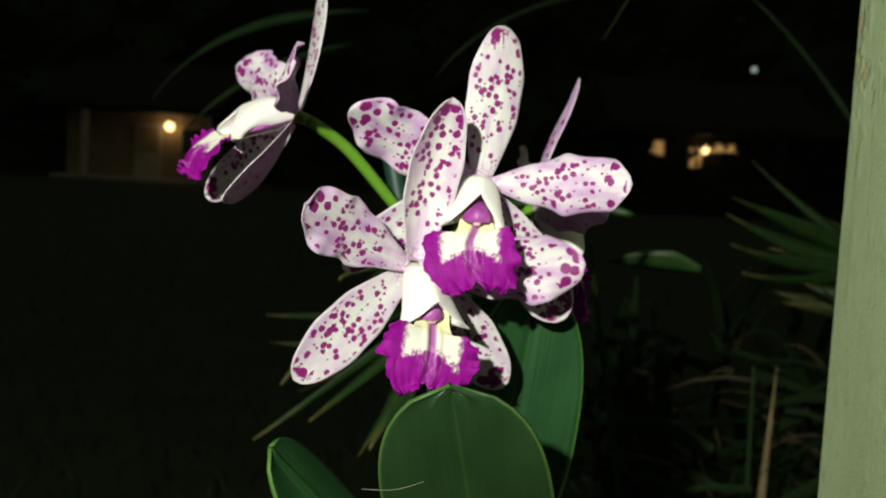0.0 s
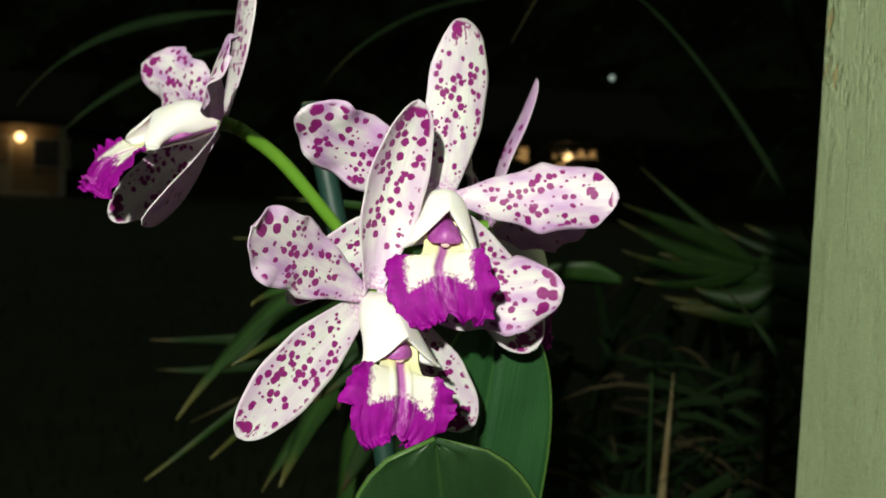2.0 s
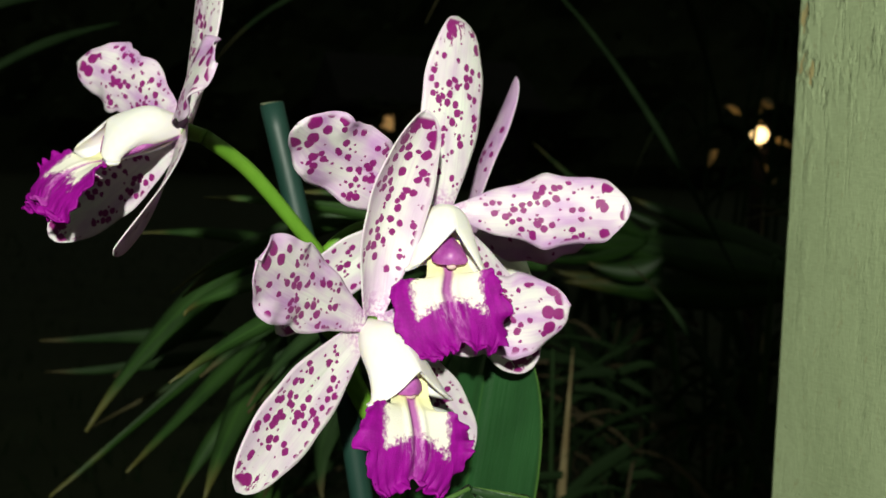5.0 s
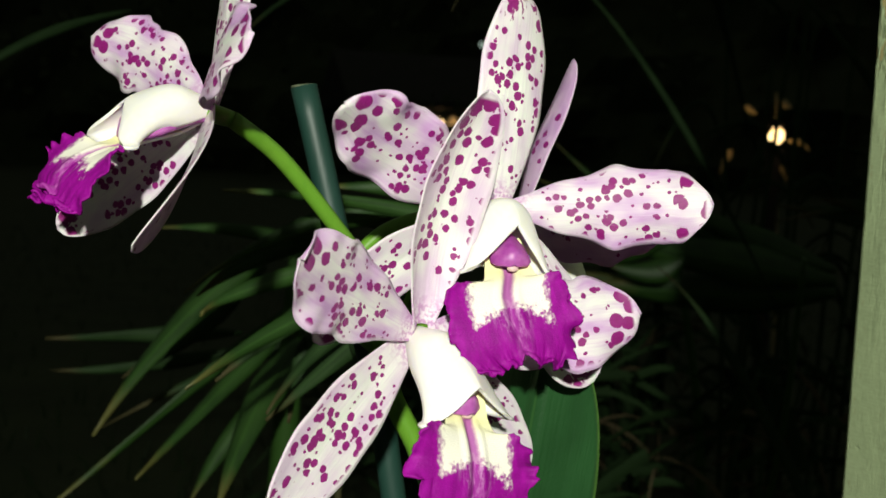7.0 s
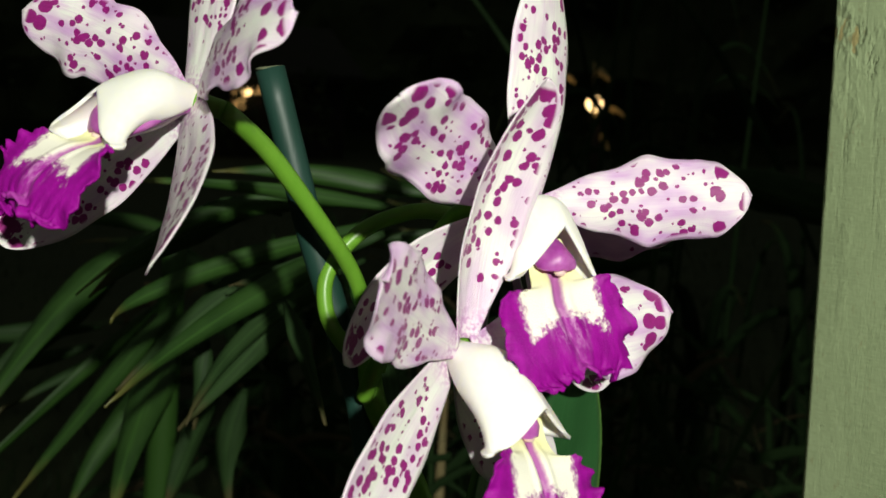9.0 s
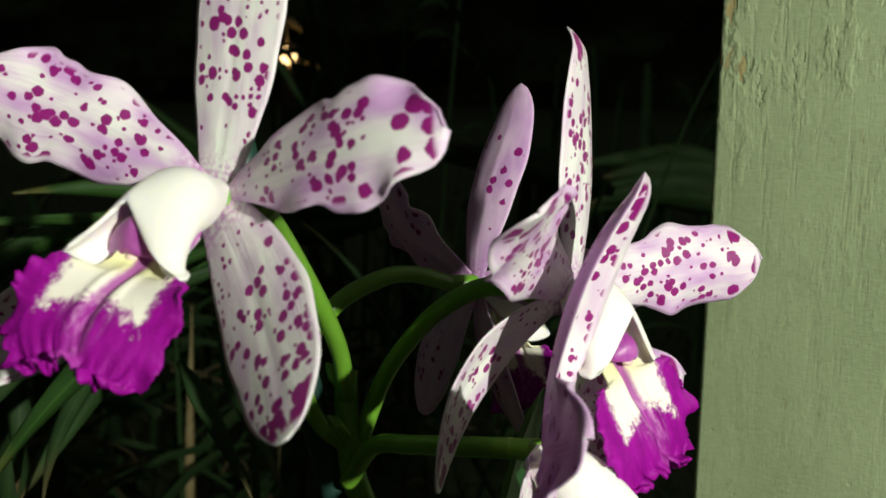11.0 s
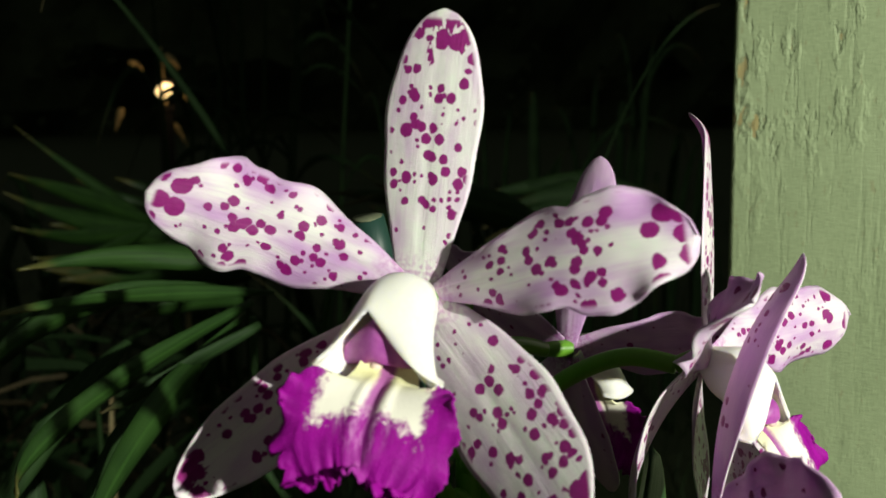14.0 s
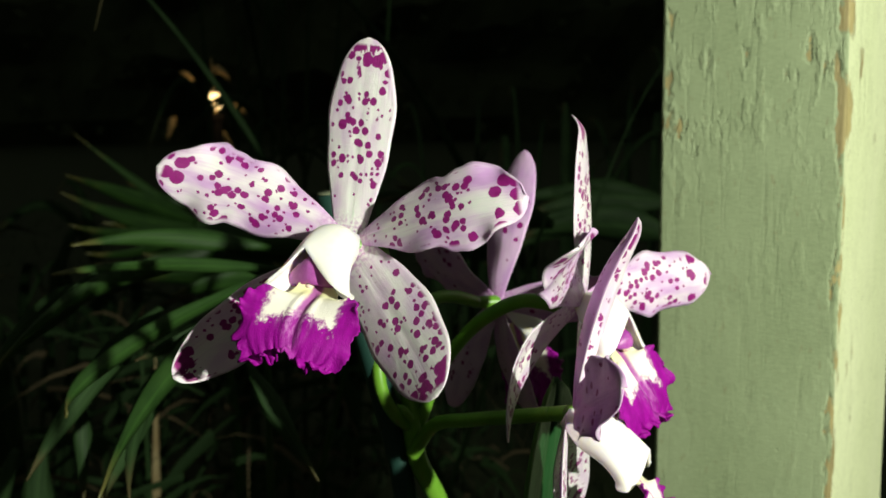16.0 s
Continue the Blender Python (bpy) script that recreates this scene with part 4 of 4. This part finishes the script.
fan(fan_palm, (
    ((0.914, 1.038, 0.631), (0.727, 1.106, 0.661), (0.499, 1.11, 0.699), 70),
    ((0.944, 1.076, 0.608), (0.752, 1.142, 0.598), (0.555, 1.187, 0.609), 80),
    ((0.974, 1.12, 0.64), (0.814, 1.173, 0.697), (0.694, 1.243, 0.746), 50),
), 1, None, 2)

garden_palm = stand("garden_palm", "feathery palm with arching dark green leaflets", "palm", (0.20, 0.42, 0))
stem(garden_palm, "stalk", [(0.20, 0.42, 0.0), (0.17, 0.36, 0.40), (0.10, 0.27, 0.74)], [0.004, 0.003, 0.002], DIM)
stem(garden_palm, "stalk", [(0.20, 0.42, 0.0), (0.45, 0.45, 0.40), (0.62, 0.42, 0.74)], [0.004, 0.003, 0.002], DIM)
fan(garden_palm, (
    ((0.101, 0.256, 0.754), (0.011, 0.248, 0.767), (-0.052, 0.236, 0.771), 8),
    ((0.137, 0.308, 0.759), (0.07, 0.322, 0.771), (0.007, 0.324, 0.772), 14),
    ((0.093, 0.262, 0.75), (-0.018, 0.240, 0.727), (-0.062, 0.212, 0.712), 12),
    ((0.1, 0.297, 0.753), (0.009, 0.298, 0.751), (-0.069, 0.281, 0.713), 15),
    ((0.09, 0.264, 0.744), (-0.005, 0.223, 0.713), (-0.069, 0.177, 0.684), 14),
), 0, None, 1)
# lower leaves in the darkened copy, shade put into their colour
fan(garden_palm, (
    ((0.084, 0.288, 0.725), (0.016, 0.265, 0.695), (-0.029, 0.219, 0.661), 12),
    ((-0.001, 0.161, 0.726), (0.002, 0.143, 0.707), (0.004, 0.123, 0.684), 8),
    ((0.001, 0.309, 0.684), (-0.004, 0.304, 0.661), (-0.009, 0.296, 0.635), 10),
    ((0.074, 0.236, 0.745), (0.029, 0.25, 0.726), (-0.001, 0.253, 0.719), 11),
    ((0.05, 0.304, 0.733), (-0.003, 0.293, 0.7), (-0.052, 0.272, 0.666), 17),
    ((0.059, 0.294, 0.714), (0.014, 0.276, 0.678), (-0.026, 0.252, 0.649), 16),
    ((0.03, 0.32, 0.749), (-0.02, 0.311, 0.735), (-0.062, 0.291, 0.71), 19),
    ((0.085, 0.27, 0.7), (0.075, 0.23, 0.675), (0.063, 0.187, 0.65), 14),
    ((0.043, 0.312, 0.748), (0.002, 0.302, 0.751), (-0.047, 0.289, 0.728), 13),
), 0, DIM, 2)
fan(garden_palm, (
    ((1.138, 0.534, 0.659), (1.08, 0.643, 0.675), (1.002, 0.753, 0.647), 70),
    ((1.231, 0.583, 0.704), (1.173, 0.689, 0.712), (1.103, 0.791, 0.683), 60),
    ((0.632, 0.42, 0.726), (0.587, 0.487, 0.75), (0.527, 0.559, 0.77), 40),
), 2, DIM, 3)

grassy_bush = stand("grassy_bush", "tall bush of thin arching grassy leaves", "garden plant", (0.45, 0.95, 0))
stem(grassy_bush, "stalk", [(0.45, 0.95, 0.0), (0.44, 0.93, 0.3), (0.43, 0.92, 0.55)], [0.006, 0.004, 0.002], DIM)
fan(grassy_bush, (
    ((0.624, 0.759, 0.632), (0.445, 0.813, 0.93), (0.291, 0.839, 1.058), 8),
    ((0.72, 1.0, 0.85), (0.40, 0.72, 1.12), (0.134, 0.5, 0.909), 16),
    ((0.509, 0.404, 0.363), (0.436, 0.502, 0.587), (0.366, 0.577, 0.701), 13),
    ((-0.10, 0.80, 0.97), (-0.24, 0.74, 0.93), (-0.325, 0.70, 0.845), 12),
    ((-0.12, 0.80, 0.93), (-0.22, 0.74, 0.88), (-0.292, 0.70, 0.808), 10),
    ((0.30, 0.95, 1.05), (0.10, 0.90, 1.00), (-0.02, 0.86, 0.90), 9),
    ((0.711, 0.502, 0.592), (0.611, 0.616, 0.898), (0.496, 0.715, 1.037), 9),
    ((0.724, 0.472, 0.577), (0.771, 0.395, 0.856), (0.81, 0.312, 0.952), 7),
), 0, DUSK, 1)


# thin brown canes behind, some leaning, with ragged hanging leaves
cane_clump = stand("cane_clump", "clump of thin brown dried canes with ragged leaves", "dry canes", (0.95, 1.35, 0))
rnd = random.Random(77)
for i in range(9):
    x, y = 0.92 + 0.055 * i + rnd.uniform(-0.02, 0.02), 1.35 + rnd.uniform(-0.12, 0.2)
    top = rnd.uniform(1.0, 1.5)
    lean = rnd.uniform(-0.10, 0.10)
    stem(cane_clump, "cane", [(x, y, 0.0), (x + lean * 0.4, y, top * 0.5), (x + lean, y - 0.02, top)], [0.006, 0.005, 0.003], DUSK)
    for _ in range(3):
        h = rnd.uniform(0.45, 0.95) * top
        px, s = x + lean * h / top, rnd.choice((-1, 1))
        blade(cane_clump, (px, y, h), (px + s * 0.08, y - 0.03, h + 0.07), (px + s * rnd.uniform(0.14, 0.24), y - 0.05, h - rnd.uniform(0.0, 0.15)), rnd.uniform(9, 16), DUSK)

# dry upright stem
dry = stand("dry_stalk", "upright tan dried leaf stalk", "dry stalk", (0.44, 0.96, 0))
blade(dry, (0.455, 0.96, 0.0), (0.463, 0.955, 0.27), (0.472, 0.950, 0.545), 19, DRY, 0.5)


# ---- houses across the lawn ----
def block(name, size, at, mat, parent, bevel=0.0, label=""):
    return part(name, box_bm(size, at, bevel), mat, parent, label)


WARM = glow("warm_lamp", (1.0, 0.66, 0.28), 3.2)
WINDOW = glow("lit_window", (1.0, 0.55, 0.18), 0.3)
PALE = glow("pale_lamp", (0.75, 1.0, 0.85), 0.30)


def point_lamp(name, at, watts, radius=0.05):
    d = bpy.data.lights.new(name, "POINT")
    d.energy, d.shadow_soft_size, d.color = watts, radius, (1.0, 0.62, 0.28)
    new(name, d).location = at


def bulb(parent, at, r, mat, name="bulb"):
    bm = bmesh.new()
    bmesh.ops.create_uvsphere(bm, u_segments=16, v_segments=10, radius=r)
    bmesh.ops.translate(bm, vec=at, verts=bm.verts)
    ob = part(name, bm, mat, parent, "glowing glass bulb")
    ob.visible_shadow = False
    return ob


house = stand("house", "single-storey house with a lit porch and dark roof", "house", (-11.6, 34.5, 0))
block("wall", (4.9, 0.25, 2.45), (-10.7, 34.5, 1.22), WALL, house)
block("side_wall", (0.25, 5.0, 2.45), (-13.0, 37.0, 1.22), WALL, house)
bm = bmesh.new()
for y, z in ((33.2, 2.35), (37.2, 4.2), (41.2, 2.35)):
    for x in (-13.8, -7.6):
        bm.verts.new((x, y, z))
        bm.verts.new((x, y, z + 0.18))
bm.verts.ensure_lookup_table()
bmesh.ops.convex_hull(bm, input=bm.verts[:])
part("roof", bm, ROOF, house)
door = block("door", (0.95, 0.08, 2.0), (-10.3, 34.34, 1.0), TRIM, house)
block("door_panel", (0.7, 0.04, 0.8), (-10.3, 34.29, 1.45), WALL, door)
win = block("window", (1.2, 0.08, 1.0), (-8.6, 34.34, 1.45), TRIM, house)
block("pane", (1.06, 0.05, 0.86), (-8.6, 34.31, 1.45), DARK, win)
for x in (-12.2, -8.0):
    block("porch_column", (0.20, 0.20, 2.35), (x, 33.4, 1.18), TRIM, house)
block("porch_slab", (4.9, 1.6, 0.12), (-10.7, 33.7, 0.06), TRIM, house)
lamp1 = block("wall_lamp", (0.14, 0.12, 0.10), (-9.55, 34.30, 2.06), ROOF, house)
bulb(lamp1, (-9.55, 34.18, 1.93), 0.16, WARM)
point_lamp("porch_light", (-9.55, 33.95, 1.93), 3.2, 0.12)

cottage = stand("cottage", "far cottage with lit windows behind the shrubs", "house", (8.0, 31.0, 0))
block("wall", (6.0, 0.25, 2.6), (8.4, 31.0, 1.3), ROOF, cottage)
bm = bmesh.new()
for y, z in ((30.0, 2.5), (33.5, 4.3), (37.0, 2.5)):
    for x in (5.0, 11.8):
        bm.verts.new((x, y, z))
        bm.verts.new((x, y, z + 0.18))
bmesh.ops.convex_hull(bm, input=bm.verts[:])
part("roof", bm, ROOF, cottage)
for x, z, w, h in ((6.65, 2.05, 0.36, 0.42), (7.85, 1.80, 0.34, 0.55), (8.75, 2.15, 0.75, 0.22)):
    fr = block("window", (w + 0.12, 0.08, h + 0.12), (x, 30.85, z), TRIM, cottage)
    block("pane", (w, 0.06, h), (x, 30.80, z), WINDOW, fr)
lamp2 = block("wall_lamp", (0.12, 0.10, 0.10), (8.1, 30.84, 2.22), ROOF, cottage)
bulb(lamp2, (8.1, 30.72, 2.08), 0.14, WARM)
point_lamp("cottage_light", (8.1, 30.5, 2.08), 0.7, 0.12)

def screen_shrub():
    """Loose dark leaves that break up the lit windows behind them."""
    rnd = random.Random(12)
    verts, faces = [], []
    for _ in range(420):
        p = Vector((rnd.uniform(5.6, 10.4), rnd.uniform(28.8, 30.0), 2.75 * rnd.random() ** 0.6))
        d = Vector((rnd.uniform(-1, 1), rnd.uniform(-0.4, 0.4), rnd.uniform(-1, 0.4))).normalized() * rnd.uniform(0.12, 0.34)
        w = d.cross(Vector((0, 1, 0))).normalized() * d.length * rnd.uniform(0.16, 0.3)
        fold = Vector((0, -0.25 * w.length, 0))
        i = len(verts)
        verts += [p, p + d * 0.45 + w + fold, p + d, p + d * 0.45 - w + fold, p + d * 0.45]
        faces += [(i, i + 1, i + 4), (i + 1, i + 2, i + 4), (i + 2, i + 3, i + 4), (i + 3, i, i + 4)]
    return tagged(mesh_object("shrub_leaves", verts, faces, [WOODS], flat=True), "dark shrub leaves in front of lit windows", "shrub", kind="stuff")


screen_shrub()

lantern = stand("garden_lantern", "small warm garden lantern on a thin post", "lantern", (1.70, 2.42, 0))
block("pole", (0.03, 0.03, 0.86), (1.70, 2.42, 0.43), ROOF, lantern)
block("base_plate", (0.04, 0.04, 0.02), (1.70, 2.42, 0.865), ROOF, lantern)
bulb(lantern, (1.70, 2.42, 0.915), 0.027, WARM)
block("cap", (0.04, 0.04, 0.012), (1.70, 2.42, 0.945), ROOF, lantern, 0.004)
point_lamp("lantern_light", (1.66, 2.36, 0.915), 0.10, 0.02)
vine = stand("dry_vine", "dry leaves hanging beside the lantern", "dry plant", (1.78, 2.45, 0))
stem(vine, "stalk", [(1.78, 2.45, 0.0), (1.76, 2.46, 0.5), (1.72, 2.46, 1.05)], [0.008, 0.006, 0.003], DRY)
for x, y, z, dx, dz, w in ((1.72, 2.45, 1.02, 0.05, -0.04, 34), (1.66, 2.47, 0.98, -0.07, 0.02, 26), (1.76, 2.44, 0.90, 0.07, -0.03, 24), (1.58, 2.46, 0.86, -0.05, -0.07, 26), (1.74, 2.46, 0.82, 0.05, -0.08, 22)):
    blade(vine, (x, y, z), (x + dx * 0.5, y - 0.01, z + dz * 0.4 + 0.01), (x + dx, y - 0.02, z + dz), w, DRY)

far_lamp = stand("street_lamp", "distant pale street lamp", "street lamp", (12.2, 40.0, 0))
block("pole", (0.14, 0.14, 5.6), (12.2, 40.0, 2.8), ROOF, far_lamp)
bulb(far_lamp, (12.2, 39.8, 5.75), 0.13, PALE)


def backdrop_woods():
    """Dark belt of trees round the far side of the lawn, added to hide the sky glow: a bumpy mass with loose leaf
    sprays along its top.
    """
    rnd = random.Random(31)
    verts, faces = [], []
    cols, rows = 150, 10
    for i in range(cols + 1):
        a = radians(-75 + 190 * i / cols)
        top = 12.5 + 3.5 * noise.noise(Vector((a * 6, 0, 3))) + 1.8 * noise.noise(Vector((a * 25, 1, 0)))
        for j in range(rows + 1):
            h = j / rows
            d = 47 + 3.0 * noise.noise(Vector((a * 18, h * 5, 0))) + 2.5 * h * h
            verts.append((d * math.sin(a), d * math.cos(a), top * h - 0.2))
    for i in range(cols):
        for j in range(rows):
            a = i * (rows + 1) + j
            faces.append((a, a + rows + 1, a + rows + 2, a + 1))
    for _ in range(7000):
        i = rnd.randrange(cols)
        j = rows if rnd.random() < 0.5 else rnd.randrange(rows)
        p = Vector(verts[i * (rows + 1) + j]) + Vector((rnd.uniform(-1.2, 1.2), rnd.uniform(-2.5, 0), rnd.uniform(-0.8, 0.9)))
        s = Vector((rnd.uniform(-1, 1), rnd.uniform(-1, 1), rnd.uniform(-1, 1))).normalized() * rnd.uniform(0.15, 0.4)
        q = s.orthogonal() * 0.5
        k = len(verts)
        verts += [p - s, p + q, p + s, p - q]
        faces.append((k, k + 1, k + 2, k + 3))
    return tagged(mesh_object("backdrop_woods", verts, faces, [WOODS], flat=True), "added dark tree belt hiding the glowing sky", "trees", kind="stuff")


backdrop_woods()

# ---- pot and lawn ----
def pot():
    prof = [(0.0, 0.0), (0.075, 0.0), (0.082, 0.01), (0.105, 0.16), (0.118, 0.162), (0.120, 0.20), (0.108, 0.20), (0.100, 0.175), (0.0, 0.175)]
    n = 40
    verts, faces = [], []
    for r, z in prof:
        for s in range(n):
            a = 2 * math.pi * s / n
            verts.append((r * math.cos(a), 0.03 + r * math.sin(a), z))
    for j in range(len(prof) - 1):
        for s in range(n):
            a, b = j * n + s, j * n + (s + 1) % n
            faces.append((a, b, b + n, a + n))
    return mesh_object("pot", verts, faces, [CLAY], plant, "terracotta pot")


pot()
for bx, by, tx, ty, tz in ((0.005, 0.035, 8, 22, -150), (0.035, 0.04, 25, 42, -170), (-0.02, 0.02, 0, 12, -150)):
    tube("pseudobulb", [Vector((bx, by, 0.16)), Vector((bx, by, 0.3)), mm(tx, ty, tz - 20), mm(tx, ty, tz + 4)], [0.006, 0.011, 0.008, 0.005], STALK, plant)


def undergrowth():
    """Tangle of small dark and dry blades low behind the flowers."""
    rnd = random.Random(9)
    for name, mat, many, label in (("undergrowth", DUSK, 320, "dark tangle of low leaves"), ("dry_litter", MULCH, 150, "dry fallen leaves and twigs")):
        verts, faces, uv = [], [], []
        for _ in range(many):
            x, y, z = rnd.uniform(0.15, 1.3), rnd.uniform(0.75, 1.9), rnd.uniform(0.02, 0.5)
            d = Vector((rnd.uniform(-1, 1), rnd.uniform(-0.5, 0.5), rnd.uniform(-0.3, 1.0))).normalized()
            s = d.cross(Vector((rnd.uniform(-0.3, 0.3), 1, rnd.uniform(-0.3, 0.3)))).normalized()
            ln, w = (rnd.uniform(0.10, 0.30), rnd.uniform(0.003, 0.010)) if mat is DUSK else (rnd.uniform(0.05, 0.20), rnd.uniform(0.002, 0.006))
            i = len(verts)
            for k in range(5):
                t = k / 4
                p = Vector((x, y, z)) + d * ln * t + Vector((0, 0, -0.10 * t * t))
                ww = w * (1 - t ** 2) + 0.0004
                verts += [p - s * ww, p + Vector((0, -0.3 * ww, 0)), p + s * ww]
                uv += [(-ww * 1000, t * ln * 1000), (0, t * ln * 1000), (ww * 1000, t * ln * 1000)]
            for k in range(4):
                a = i + 3 * k
                faces += [(a, a + 1, a + 4, a + 3), (a + 1, a + 2, a + 5, a + 4)]
        tagged(mesh_object(name, verts, faces, [mat], uvs={"mm": uv, "rel": [(0, 0.3)] * len(uv)}), label, "undergrowth", kind="stuff")


undergrowth()


def leaf_clump(x0, y0, many, tall, seed):
    """A clump of long leaves that rise from the ground and arch over."""
    rnd = random.Random(seed)
    clump = stand("leaf_clump", "dim clump of long arching garden leaves", "garden plant", (x0, y0, 0))
    clump["group"] = "clumps behind the orchid"
    for _ in range(many):
        x, y = x0 + rnd.uniform(-0.3, 0.3), y0 + rnd.uniform(-0.3, 0.3)
        h = tall * rnd.uniform(0.55, 1.1)
        out = Vector((rnd.uniform(-1, 1), rnd.uniform(-0.7, 0.3), 0)) * rnd.uniform(0.15, 0.5)
        root = Vector((x, y, 0))
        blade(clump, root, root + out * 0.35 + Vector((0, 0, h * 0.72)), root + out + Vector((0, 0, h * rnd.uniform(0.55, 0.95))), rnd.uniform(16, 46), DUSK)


for x0, y0, many, tall, seed in ((0.62, 1.45, 16, 0.62, 1), (1.32, 1.42, 18, 0.66, 2), (1.95, 1.45, 20, 1.0, 3), (2.3, 1.2, 20, 1.1, 4), (0.95, 2.2, 14, 0.8, 5)):
    leaf_clump(x0, y0, many, tall, seed)


def grass():
    rnd = random.Random(5)
    verts, faces = [], []
    for _ in range(9000):
        d = 1.3 + 9 * rnd.random() ** 1.6
        a = rnd.uniform(-1.0, 1.35)
        x, y = d * math.sin(a), d * math.cos(a) - 0.3
        h, w, t = rnd.uniform(0.04, 0.11), rnd.uniform(0.003, 0.006), rnd.uniform(0, 6.28)
        lean = Vector((rnd.uniform(-0.05, 0.05), rnd.uniform(-0.05, 0.05), 0))
        s = Vector((math.cos(t), math.sin(t), 0)) * w
        p = Vector((x, y, -0.02))
        i = len(verts)
        verts += [p - s, p + s, p + lean * 0.5 + Vector((0, 0, h * 0.6)) + s * 0.6, p + lean * 0.5 + Vector((0, 0, h * 0.6)) - s * 0.6, p + lean + Vector((0, 0, h))]
        faces += [(i, i + 1, i + 2, i + 3), (i + 3, i + 2, i + 4)]
    return tagged(mesh_object("grass", verts, faces, [GRASS]), "short dark lawn grass", "grass", kind="stuff")


grass()
